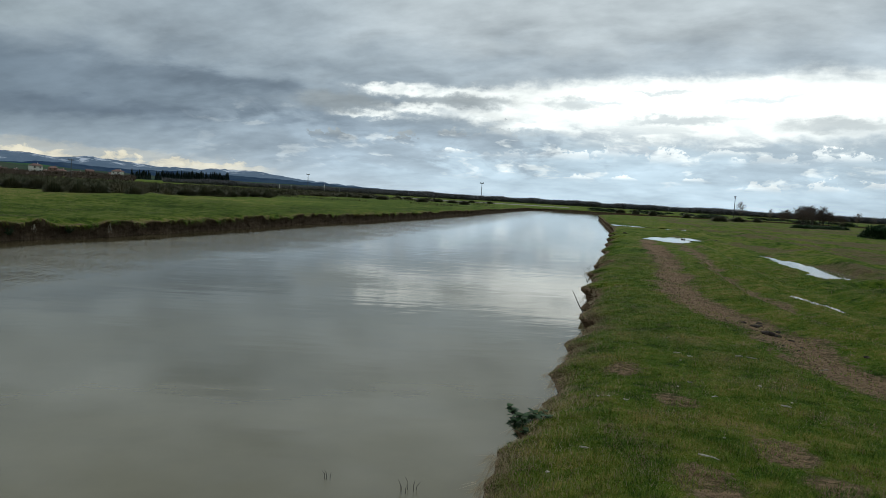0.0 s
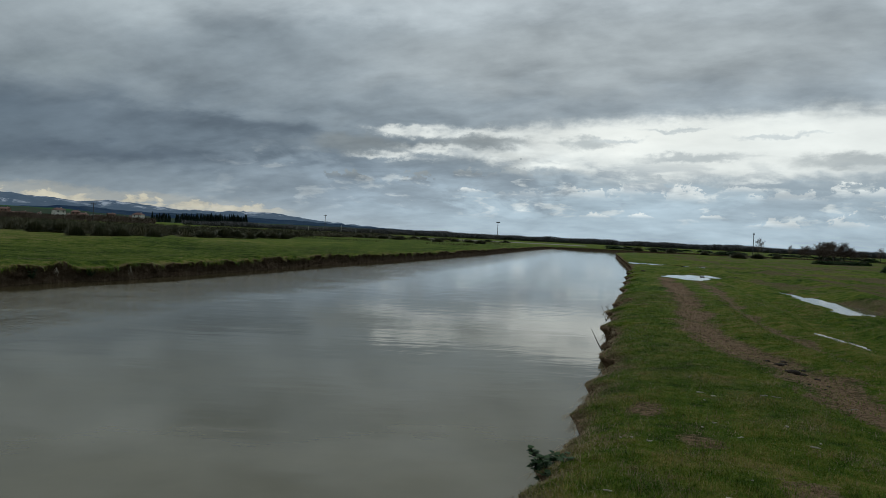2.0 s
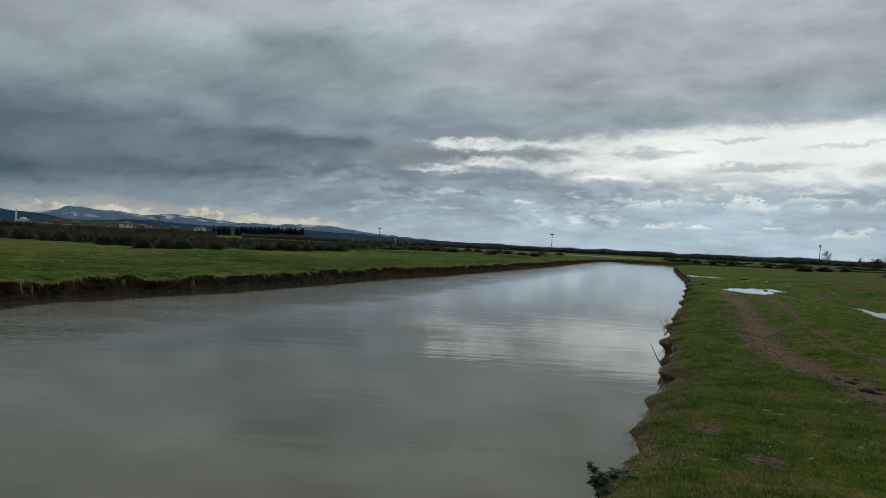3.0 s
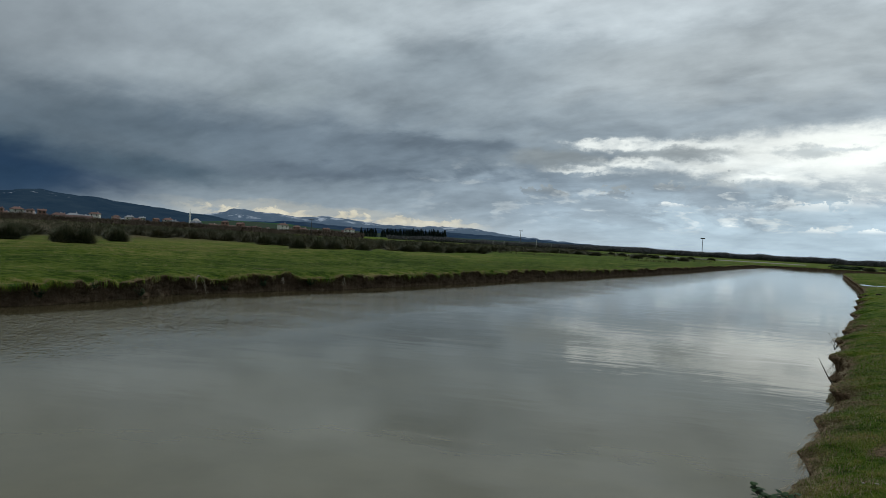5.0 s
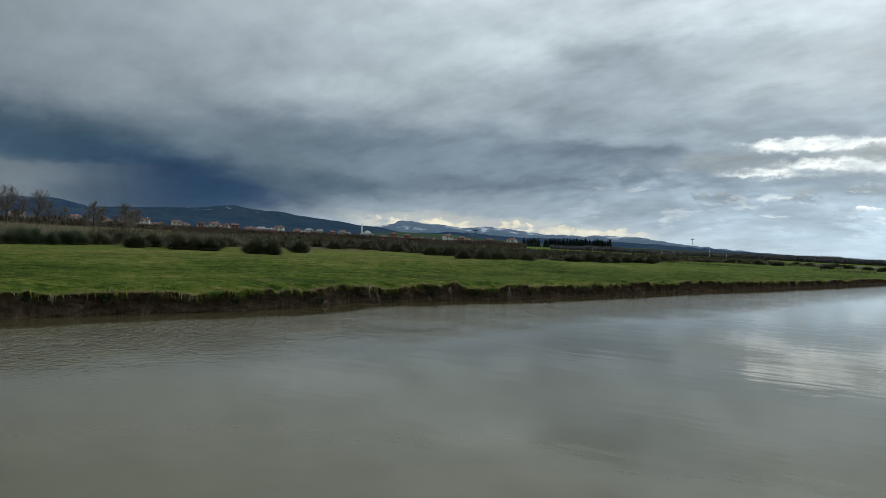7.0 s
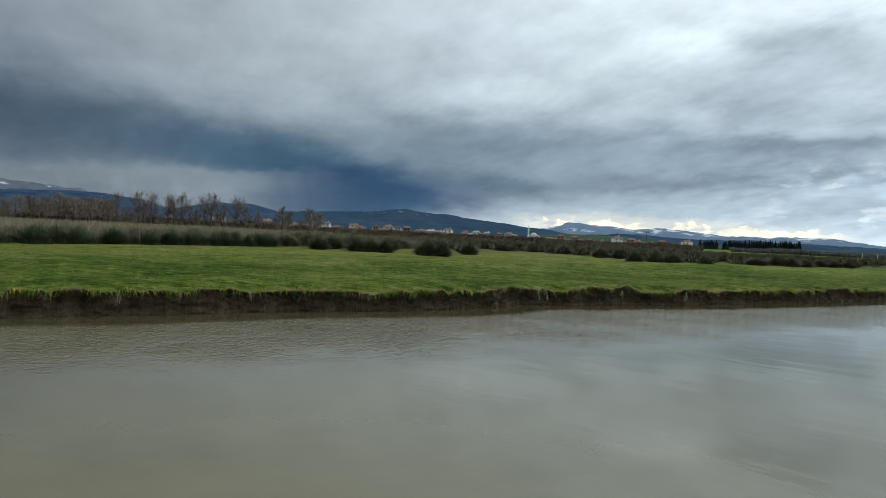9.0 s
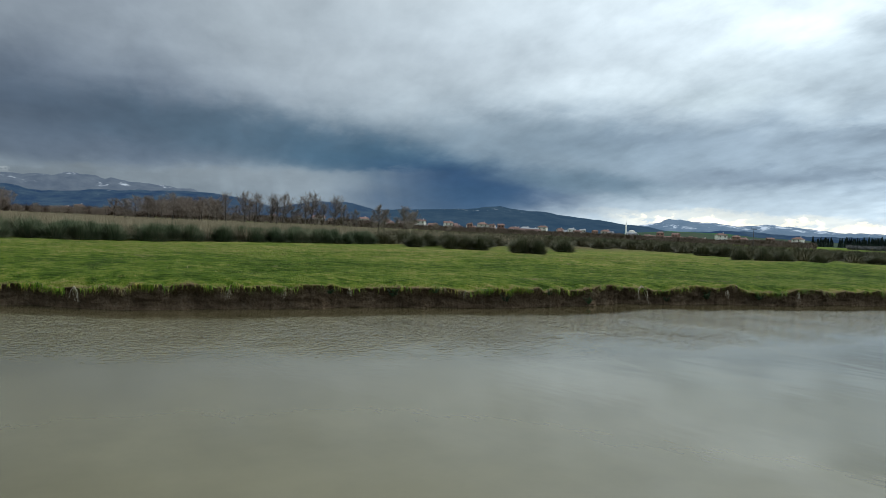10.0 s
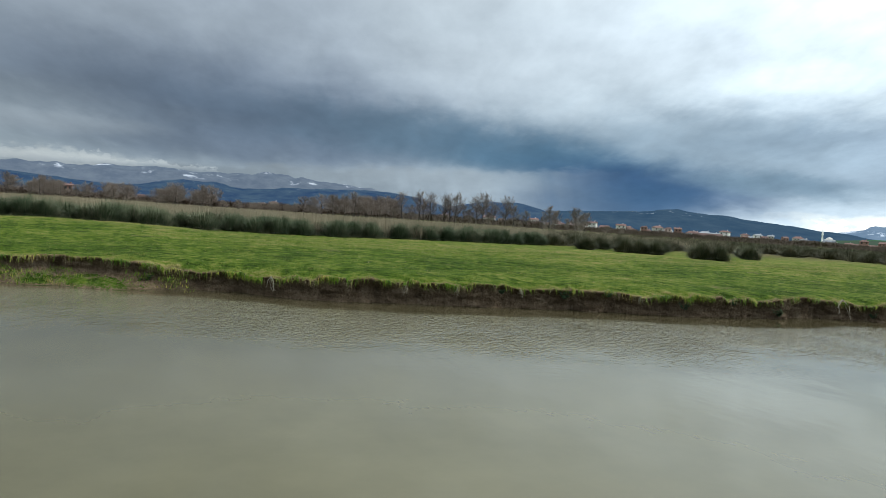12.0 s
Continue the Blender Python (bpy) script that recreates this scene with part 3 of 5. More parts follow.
def bare_of(x, y):
    """How much earth shows on the near side, 0 to 1."""
    wob = 0.5 * rough2(x * 0.9, y * 0.5, 21, 3) + 0.45 * rough2(x * 3.0, y * 1.6, 22, 3)
    fade = 1 - smooth(y, 34, 44)
    a = 0.84 * (0.85 + 1.0 * rough2(x * 1.4, y * 0.8, 24, 3)) * (1 - smooth(np.abs(x - np.interp(y, *zip(*TRACK)) + wob * 0.9), 0.0, 0.95)) * fade
    b = 0.5 * (1 - smooth(np.abs(x - np.interp(y, *zip(*TRACK_B)) + wob), 0.05, 0.6)) * (1 - smooth(y, 30, 48))
    p = 0.0
    for px, py, r in ((2.55, 4.85, 0.27), (1.75, 4.2, 0.23), (2.6, 4.2, 0.22), (2.2, 6.1, 0.18), (2.0, 7.3, 0.2)):
        p = np.maximum(p, 0.6 * (1 - smooth(np.hypot(x - px, (y - py) * 0.7) + wob * 0.4, 0.4 * r, 1.5 * r)))
    spots = 0.5 * smooth(rough2(x * 0.8, y * 0.8, 33, 4), 0.18, 0.32)
    return np.clip(np.maximum(np.maximum(a, b), np.maximum(p, spots)), 0, 1)


def right_land(x, y):
    z = 0.70 + 0.09 * rough2(x * 0.22, y * 0.16, 1, 3) + (0.05 + 0.19 * smooth(x - 0.26 * y, 2.0, 5.0)) * rough2(x * 1.1, y * 0.9, 2, 3)
    near = 1 - smooth(y, 50, 80)
    rut = np.exp(-((x - np.interp(y, *zip(*TRACK)) - 0.15) / 0.35) ** 2) * 0.07 + np.exp(-((x - np.interp(y, *zip(*TRACK_B))) / 0.3) ** 2) * 0.09
    beside = x - np.interp(y, *zip(*TRACK_B)) + 0.3 * rough2(y * 0.4, 2.0, 27, 2)
    rut = rut + np.exp(-((beside - 1.5) / 0.28) ** 2) * 0.10 - np.exp(-((beside - 0.75) / 0.3) ** 2) * 0.07 - np.exp(-((beside - 2.3) / 0.4) ** 2) * 0.10
    swale = np.exp(-((x - np.interp(y, (0, 14, 30, 60), (7.0, 7.6, 13.5, 22)) - 0.6) / 1.6) ** 2) * 0.07
    bank = np.exp(-((x - np.interp(y, (0, 14, 30, 60), (9.0, 9.8, 16.5, 25))) / 0.8) ** 2) * 0.2 + 0.09 * np.exp(-((x - np.interp(y, (0, 14, 30, 60), (5.5, 5.9, 10.6, 18))) / 0.3) ** 2)
    z = z + near * (bank - rut - swale)
    e = np.min([pool_reach(x, y, pool) for pool in POOLS], axis=0)
    dip = POOL_Z + 0.035 * (np.minimum(e, 2.2) ** 2 - 1)
    w = 1 - smooth(e, 0.9, 2.0)
    z = z * (1 - w) + np.minimum(dip, z) * w
    return np.where(e > 1.05, np.maximum(z, POOL_Z + 0.006), z)


def left_land(x, y):
    off = np.interp(y, *zip(*LEFT_LIP)) - x
    z = 0.74 + 0.12 * rough2(x * 0.11, y * 0.09, 51, 2) + (0.13 * rough2(x * 0.45, y * 0.45, 52, 2) + 0.05 * rough2(x * 1.1, y * 1.1, 53, 2)) * (1 - smooth(off, 24, 36))
    for hx, hy, r, h in ((-24.5, 47, 4.5, 0.36), (-20.5, 50, 2.4, 0.22), (-27, 30, 2.2, 0.24), (-41, -4, 5, 0.35), (-30, 18, 3, -0.08), (-25, 5, 4, 0.06)):
        z = z + h * np.exp(-((x - hx) ** 2 + (y - hy) ** 2) / (2 * r * r))
    return z


def left_fall(y):
    """How far the turf droops at the far lip."""
    return (0.14 + 0.26 * rough2(y * 0.9, 7.0, 62, 2) + 0.24 * rough2(y * 2.7, 9.0, 66, 3)) * (0.3 + 0.7 * smooth(y, -2.0, 3.0))


def build_ground():
    ys = np.concatenate([-60 - np.cumsum(1.35 ** np.arange(22))[::-1] * 1.4, np.arange(-60, -8, 0.6), np.arange(-8, 46, 0.09), np.arange(46, 112, 0.25),
                         np.arange(112, 240, 0.8), 240 + np.cumsum(1.22 ** np.arange(36)) * 0.9])
    near = np.concatenate([np.array([0.02, 0.05, 0.1]), np.arange(0.2, 12.5, 0.12), 12.5 + np.cumsum(1.16 ** np.arange(42)) * 0.16])
    far = np.concatenate([np.array([0.02, 0.06, 0.12, 0.2]), np.arange(0.3, 4.0, 0.14), np.arange(4.0, 38.0, 0.36), 38 + np.cumsum(1.2 ** np.arange(36)) * 0.6])
    Y = ys[:, None]
    xr, xl = right_lip(ys)[:, None], left_lip(ys)[:, None]
    flow = (1 - smooth(ys, 222, 238))[:, None]
    # land beyond each lip
    RX = xr + near[None]
    dr = near[None]
    land_r = right_land(RX, Y)
    fall = 0.24 + 0.14 * rough2(ys * 0.7, 4.0, 61, 2)[:, None]
    RZ = land_r - fall * np.exp(-dr / 0.38) * flow
    LX = xl - far[None]
    dl = far[None]
    LZ = left_land(LX, Y) - left_fall(ys)[:, None] * np.exp(-dl / 0.6) * flow
    # banks: steps down from each lip to the bed
    zr, zl = RZ[:, :1], LZ[:, :1]
    cut_r = np.array([0.03, 0.12, 0.16, 0.14, 0.05, -0.10, -0.8])[None] * (1 + 0.9 * rough2(Y * 1.7, np.arange(7)[None] * 0.6, 63, 2)) + 0.16 * rough2(Y * 5.0, np.arange(7)[None] * 1.3, 69, 3)
    hr = np.array([0.86, 0.66, 0.42, 0.2, 0.0, -0.35, -1.3])[None]
    BX_r, BZ_r = xr + cut_r, zr * hr
    lay = np.linspace(0, 1, 16)[None]
    cut_l = np.interp(lay, (0, 0.15, 0.4, 0.7, 1.0), (-0.02, -0.14, -0.20, -0.21, -0.16)) + 0.30 * rough2(Y * 2.0, lay * 2.4, 64, 3) + 0.16 * rough2(Y * 6.5, lay * 8.0, 65, 3)
    cut_l = np.concatenate([cut_l, cut_l[:, -1:] + 0.1, cut_l[:, -1:] + 0.9], 1)
    shelf = (1 - smooth(ys, -1.0, 2.2))[:, None] * (1 - smooth(-ys, 8, 20))[:, None]
    cut_l = cut_l + shelf * np.interp(np.linspace(0, 1.12, 18), (0, 0.42, 0.6, 1.0, 1.12), (0, 0.05, 0.35, 1.4, 1.7))[None] * (1 + 0.7 * rough2(Y * 0.9, 3.0, 67, 3))
    hl = np.concatenate([np.linspace(0.93, -0.04, 16), [-0.3, -1.2]])[None] + np.concatenate([np.full(16, 0.07), [0, 0]])[None] * rough2(Y * 4.0, np.arange(18)[None] * 0.7, 68, 2)
    BX_l, BZ_l = xl + cut_l, zl * hl
    mid_x = (xr + xl) / 2
    BZ_r, BZ_l = BZ_r * flow + zr * (1 - flow), BZ_l * flow + zl * (1 - flow)
    mid_z = -1.6 * flow + zr * (1 - flow)
    X = np.concatenate([LX[:, ::-1], xl, BX_l, mid_x, BX_r[:, ::-1], xr, RX], 1)
    Z = np.concatenate([LZ[:, ::-1], zl, BZ_l, mid_z, BZ_r[:, ::-1], zr, RZ], 1)
    rows, cols = X.shape
    P = np.stack([X, np.broadcast_to(Y, X.shape), Z], 2)
    i = (np.arange(rows - 1)[:, None] * cols + np.arange(cols - 1)[None]).ravel()
    quads = np.stack([i, i + 1, i + cols + 1, i + cols], 1)
    me = bpy.data.meshes.new("ground")
    me.vertices.add(rows * cols)
    me.vertices.foreach_set("co", P.ravel())
    me.loops.add(quads.size)
    me.loops.foreach_set("vertex_index", quads.ravel())
    me.polygons.add(len(quads))
    me.polygons.foreach_set("loop_start", np.arange(len(quads)) * 4)
    me.polygons.foreach_set("use_smooth", np.ones(len(quads), bool))
    me.update(calc_edges=True)
    # where earth shows, and where the turf is dry
    one_l = np.ones_like(BX_l)
    lip_soil = 0.55 * np.exp(-dl / 0.10)
    bare_l = np.maximum(lip_soil * np.ones_like(LX), 0.4 * smooth(rough2(LX * 0.5, Y * 0.5, 71, 4), 0.2, 0.34))
    wall_l = one_l * (1 - 0.6 * shelf * np.interp(np.linspace(0, 1.12, 18), (0, 0.45, 0.65, 0.9, 1.0), (0, 0.3, 1.3, 1.3, 0.0))[None] * (0.6 + 1.4 * rough2(Y * 1.3, np.arange(18)[None] * 0.3, 77, 3)))
    bare_r = np.maximum(bare_of(RX, Y), 0.5 * np.exp(-dr / 0.12))
    bare = np.concatenate([bare_l[:, ::-1], 0.6 + 0 * xl, wall_l, 1 + 0 * xl, np.ones_like(BX_r), 0.6 + 0 * xr, bare_r], 1)
    dry_r = np.clip(np.exp(-dr / 0.2) * 0.9 + 0.45 * smooth(rough2(RX * 0.3, Y * 0.22, 72, 4), 0.0, 0.28), 0, 1)
    dry_l = np.clip(0.6 * np.exp(-dl / 0.25) + (0.30 * smooth(dl, 8, 18) * (1 - smooth(Y, 60, 110)) + 0.65 * smooth(dl, 30, 70) * (1 - smooth(Y, 100, 170))) * np.ones_like(LX), 0, 1)
    dry_r = np.maximum(dry_r, 0.9 * smooth(dr, 110, 220) * np.ones_like(RX))
    dry_r = np.maximum(dry_r, 0.72 * smooth(dr, 3.2, 8) * smooth(rough2(RX * 0.5, Y * 0.14, 78, 4), -0.12, 0.16))
    dry_r = np.maximum(dry_r, smooth(bare_of(RX, Y), 0.2, 0.6))
    dry = np.concatenate([dry_l[:, ::-1], 0.8 + 0 * xl, one_l * 0, 0 * xl, 0.75 + 0 * BX_r, 0.9 + 0 * xr, dry_r], 1)
    fresh_l = (1 - smooth(dl, 26, 60)) * np.ones_like(LX)
    lush = np.concatenate([fresh_l[:, ::-1], 1 + 0 * xl, one_l, 0 * xl, 0 * BX_r, 0 * xr, 0 * RX], 1)
    for name, values in (("bare", bare), ("dry", dry), ("lush", lush)):
        me.attributes.new(name, "FLOAT", "POINT").data.foreach_set("value", values.ravel().astype(np.float32))
    me.materials.append(GROUND)
    return tagged(new("ground", me), "flat green pasture cut by a river with raw earth banks", "ground", kind="structure")


build_ground()


def build_water():
    """A level sheet from bank to bank that knows how far it lies off the far bank."""
    ys = np.concatenate([np.arange(-400, -20, 12.0), np.arange(-20, 80, 0.25), np.arange(80, 245, 4.0)])
    steps = np.array([-3.0, -1.0, 0, 0.3, 0.6, 1, 1.4, 1.8, 2.4, 3, 4, 5, 6.5, 8, 10])
    lip = np.interp(ys, *zip(*LEFT_LIP)) + 0.7 * rough2(ys * 0.45, 8.1, 11, 2)
    verts, far_off = [], []
    for y, x0, x1 in zip(ys, lip, np.interp(ys, *zip(*RIGHT_LIP)) + 2.5):
        for d in list(steps) + [max(x1 - x0, 11.0), max(x1 - x0, 11.0) + 1.0]:
            verts.append((x0 + d, y, 0.0))
            far_off.append(d)
    k = len(steps) + 2
    faces = [(j * k + i, j * k + i + 1, (j + 1) * k + i + 1, (j + 1) * k + i) for j in range(len(ys) - 1) for i in range(k - 1)]
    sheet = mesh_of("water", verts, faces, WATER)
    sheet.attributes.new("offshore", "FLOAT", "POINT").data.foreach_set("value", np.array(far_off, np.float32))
    return sheet


me = build_water()
tagged(new("water", me), "calm muddy grey-green river water between low banks", "river", kind="structure")


def puddle(pools):
    """One sheet of water over pools that run together; the ground gives it its outline."""
    bm = bmesh.new()
    for px, py, rw, rl, turn in pools:
        c, s = math.cos(radians(turn)), math.sin(radians(turn))
        for i in range(20):
            a = 2 * math.pi * i / 20
            u, v = 1.35 * rw * math.cos(a), 1.35 * rl * math.sin(a)
            bm.verts.new((px + u * c + v * s, py - u * s + v * c, POOL_Z))
    bmesh.ops.convex_hull(bm, input=bm.verts[:])
    inside = [v for v in bm.verts if not v.link_faces and not v.link_edges]
    bmesh.ops.delete(bm, geom=inside, context="VERTS")
    rim = sorted(bm.verts, key=lambda v: math.atan2(v.co.y - pools[0][1], v.co.x - pools[0][0]))
    ring = [tuple(v.co) for v in rim]
    bm.free()
    ob = new("puddle", mesh_of("puddle", ring, [tuple(range(len(ring)))], POOL))
    tagged(ob, "shallow rain puddle mirroring the sky in the rutted grass", "puddle", "puddles in the field")


for group in ((0, 1), (2,), (3,), (4, 5, 6), (7,), (8,)):
    puddle([POOLS[i] for i in group])


# ---------------------------------------------------------------- far hills
def hill(name, label, profile, dist, depth, mat, seed, lumps=0.05):
    """A range of hills: crest heights as degrees over the horizon by bearing, with a rough front and back slope."""
    az0, az1 = profile[0][0], profile[-1][0]
    n, rows = int((az1 - az0) * 5) + 1, 12
    verts, faces = [], []
    for j in range(rows):
        s = j / (rows - 1)
        out = dist + depth * (s - 0.7)
        rise = math.sin(min(s / 0.7, 1) * math.pi / 2) if s <= 0.7 else math.cos((s - 0.7) / 0.3 * math.pi / 2)
        for i in range(n):
            a = az0 + (az1 - az0) * i / (n - 1)
            e = float(np.interp(a, *zip(*profile)))
            e += lumps * float(rough2(a * 1.6, seed * 3.1, seed, 4)) * 2
            e += 0.35 * e * float(rough2(a * 0.5, s * 3.0, seed + 7, 3)) * (1 - abs(s - 0.7) / 0.7 if s < 0.7 else 0.3) * (0 if j == 8 else 1)
            x, y = bearing(a, out)
            verts.append((x, y, 0.3 + max(0.0, dist * math.tan(radians(max(e, 0.0))) + 2.0) * rise))
    for j in range(rows - 1):
        for i in range(n - 1):
            q = j * n + i
            faces.append((q, q + 1, q + n + 1, q + n))
    ob = new(name, mesh_of(name, verts, faces, mat, False))
    return tagged(ob, label, "hills", kind="structure")


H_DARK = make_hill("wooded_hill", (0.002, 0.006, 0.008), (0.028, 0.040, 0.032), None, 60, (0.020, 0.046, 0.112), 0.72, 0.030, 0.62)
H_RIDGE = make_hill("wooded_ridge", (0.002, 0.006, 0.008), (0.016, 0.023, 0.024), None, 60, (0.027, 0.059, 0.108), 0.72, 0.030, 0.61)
# the next two also carry haze in bluish base colours
H_HAZY = make_hill("hazy_hill", (0.02, 0.035, 0.05), (0.06, 0.075, 0.09), None, 55, (0.085, 0.135, 0.205), 0.85, 0.008, 0.53)
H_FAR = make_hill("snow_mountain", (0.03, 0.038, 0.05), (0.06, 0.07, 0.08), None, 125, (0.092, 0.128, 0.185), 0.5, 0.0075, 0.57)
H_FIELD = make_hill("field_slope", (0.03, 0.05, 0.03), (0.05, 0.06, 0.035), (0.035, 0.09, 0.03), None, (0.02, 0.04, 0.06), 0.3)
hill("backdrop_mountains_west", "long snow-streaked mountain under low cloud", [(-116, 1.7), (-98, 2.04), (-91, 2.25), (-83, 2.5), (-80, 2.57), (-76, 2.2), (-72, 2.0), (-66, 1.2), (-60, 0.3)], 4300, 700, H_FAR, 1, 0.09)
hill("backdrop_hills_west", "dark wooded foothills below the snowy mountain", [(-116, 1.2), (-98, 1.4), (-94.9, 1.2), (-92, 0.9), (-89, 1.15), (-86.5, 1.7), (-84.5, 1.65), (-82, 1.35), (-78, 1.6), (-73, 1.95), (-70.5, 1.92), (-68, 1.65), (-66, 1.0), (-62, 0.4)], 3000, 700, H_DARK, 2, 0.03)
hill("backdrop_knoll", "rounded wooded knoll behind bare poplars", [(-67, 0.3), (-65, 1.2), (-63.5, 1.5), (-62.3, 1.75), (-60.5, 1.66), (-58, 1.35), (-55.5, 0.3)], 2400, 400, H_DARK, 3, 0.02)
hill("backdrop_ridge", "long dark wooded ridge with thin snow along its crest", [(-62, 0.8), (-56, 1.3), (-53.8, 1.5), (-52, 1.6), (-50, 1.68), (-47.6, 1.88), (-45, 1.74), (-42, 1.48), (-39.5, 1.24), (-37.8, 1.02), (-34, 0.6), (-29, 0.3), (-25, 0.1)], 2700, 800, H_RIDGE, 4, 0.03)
hill("backdrop_mountains_north", "pale haze-blue mountains with snow on the tops", [(-40, 0.5), (-36.3, 0.93), (-34.5, 1.38), (-33.4, 1.5), (-31.7, 1.42), (-29, 1.2), (-27.3, 1.4), (-24.7, 1.2), (-21.6, 0.97), (-17.5, 1.08), (-15.8, 1.1), (-13.2, 0.86), (-10.5, 0.55), (-6, 0.3), (-2, 0.1)], 4200, 600, H_HAZY, 5, 0.13)
hill("backdrop_ridge_north", "dark haze-blue lower ridge before the northern mountains", [(-34, 0.5), (-30, 0.85), (-27, 0.75), (-24, 0.62), (-21, 0.72), (-18, 0.6), (-14, 0.66), (-10, 0.42), (-4, 0.3), (4, 0.16), (14, 0.05)], 3000, 500, H_DARK, 9, 0.07)
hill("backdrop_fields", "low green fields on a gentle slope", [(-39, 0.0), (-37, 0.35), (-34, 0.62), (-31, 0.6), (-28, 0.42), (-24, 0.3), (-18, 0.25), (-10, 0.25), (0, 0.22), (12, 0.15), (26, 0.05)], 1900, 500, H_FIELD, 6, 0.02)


# ---------------------------------------------------------------- rush tussocks on the far bank
def rush_mesh(seed, count=2400, mat=RUSH):
    """A tussock: stiff blades rayed from a tight base over a half dome, the lowest arching to the ground."""
    r = np.random.default_rng(seed)
    a = r.random(count) * 2 * math.pi
    rise = np.where(r.random(count) < 0.3, r.random(count) * 0.4, np.arcsin(r.random(count) ** 0.8))
    reach = r.uniform(0.72, 1.08, count) * (1.25 - 0.33 * np.sin(rise)) * (1 + 0.45 * rough2(np.cos(a) * 1.6 + 5, np.sin(a) * 1.6 + rise, seed, 2))
    tip = np.stack([reach * np.cos(rise) * np.cos(a), reach * np.cos(rise) * np.sin(a), reach * np.sin(rise)], 1)
    base = tip * np.array([0.32, 0.32, 0.0]) + r.normal(0, 0.06, (count, 3)) * np.array([1, 1, 0]) - np.array([0, 0, 0.04])
    mid = base * 0.45 + tip * 0.55 + np.array([0, 0, 0.10])
    d = tip - base
    side = np.stack([-d[:, 1], d[:, 0], np.zeros(count)], 1) + 1e-5
    side = side / np.linalg.norm(side, axis=1)[:, None] * r.uniform(0.004, 0.0095, count)[:, None]
    v = np.stack([base - side, base + side, mid + side * 0.8, mid - side * 0.8, tip], 1).reshape(-1, 3).tolist()
    i = np.arange(count) * 5
    f = np.stack([i, i + 1, i + 2, i + 3], 1).tolist() + np.stack([i + 3, i + 2, i + 4], 1).tolist()
    return mesh_of("rush_clump", v, f, mat)


RUSHES = [rush_mesh(s) for s in (1, 2, 3, 4, 5)]
BELT_RUSHES = [rush_mesh(s, 2000, RUSH_BELT) for s in (6, 7, 8, 9, 10)]
rng = np.random.default_rng(77)


def rush(x, y, wide, tall, label="dark green rush tussock with spiky arching blades", group="rush tussocks on the pasture", meshes=RUSHES):
    ob = new("rush_clump", meshes[int(rng.integers(5))])
    z = float(left_land(np.array(x), np.array(y))) if x < 0.15 * y else float(right_land(np.array(x), np.array(y)))
    ob.matrix_world = pose(x, y, z, 0, 0, float(rng.uniform(0, 360))) @ Matrix.Diagonal((wide, wide * float(rng.uniform(0.85, 1.1)), tall * 1.18, 1))
    return tagged(ob, label, "rush", group)


# lone tussocks in front
FRONT_TUSSOCKS = [(-47.2, 33.5, 1.25, 1.15), (-45.5, 36.0, 1.3, 1.25), (-43.5, 37.4, 1.2, 1.2), (-46.5, 39.5, 1.1, 1.1), (-38.2, 36.9, 1.35, 1.25), (-37.2, 37.6, 1.0, 1.1), (-42.5, 46.4, 1.3, 1.2), (-56.5, 68, 1.5, 1.2), (-52.0, 75.0, 1.6, 1.2), (-41.5, 66.8, 1.4, 1.2), (-40.0, 68.5, 1.4, 1.25), (-30.1, 53.8, 1.15, 1.2), (-29.0, 55.3, 1.2, 1.25), (-28.0, 56.5, 1.2, 1.2)]
BACK_TUSSOCKS = [(-26.5, 59.5, 1.1, 1.1), (-28.4, 82.7, 1.6, 1.3), (-27.3, 84.0, 1.4, 1.2), (-26.0, 96.0, 1.3, 1.0), (-24.8, 97.0, 1.2, 1.0), (-44.6, 36.8, 1.3, 1.15), (-49.5, 36.5, 1.4, 1.2), (-52.5, 41.0, 1.5, 1.25), (-50.0, 43.5, 1.4, 1.15), (-54.5, 37.5, 1.5, 1.2), (-53.0, 34.0, 1.3, 1.1), (-51.0, 55.0, 1.3, 1.15), (-55.0, 60.0, 1.3, 1.15), (-47.0, 50.5, 1.0, 1.0)]
for x, y, wide, tall in FRONT_TUSSOCKS + BACK_TUSSOCKS:
    rush(x, y, wide, tall)
# the thick belt along the pasture's west side
belt = [(-42, -14), (-41.5, -5), (-43.2, -1), (-43.2, 3.2), (-43.0, 7), (-43.5, 10), (-43.5, 13), (-45.0, 17), (-47.0, 22), (-48.5, 27.5), (-51, 32.5)]
for i in range(130):
    y = float(rng.uniform(-14, 33))
    x = float(np.interp(y, [b[1] for b in belt], [b[0] for b in belt])) - float(rng.uniform(0.2, 1) ** 2 * 5.0) - 0.6
    rush(x, y, float(rng.uniform(0.9, 1.3)), float(rng.uniform(0.95, 1.2)), "grey-green rush tussock at the edge of the reed bed", "rush belt beside the reeds", BELT_RUSHES)
# the scattered stand to the north
for i in range(120):
    a = float(rng.uniform(-44, -13))
    near = float(np.interp(a, (-44, -38, -32, -28, -22, -17, -13), (86, 96, 84, 68, 76, 92, 120)))
    x, y = bearing(a, near * float(rng.uniform(1.0, 1.9)))
    rush(x, y, float(rng.uniform(1.1, 1.8)), float(rng.uniform(0.95, 1.25)), "dark rush tussock in a wide uneven stand", "rush stand on the far pasture")
for i in range(36):
    a = float(rng.uniform(-13, 4))
    x, y = bearing(a, float(rng.uniform(160, 260)))
    if x < left_lip(np.array(y)) - 4:
        rush(x, y, float(rng.uniform(1.2, 2.4)), float(rng.uniform(0.8, 1.1)), "small dark rush tussock far along the river", "far rush tussocks")
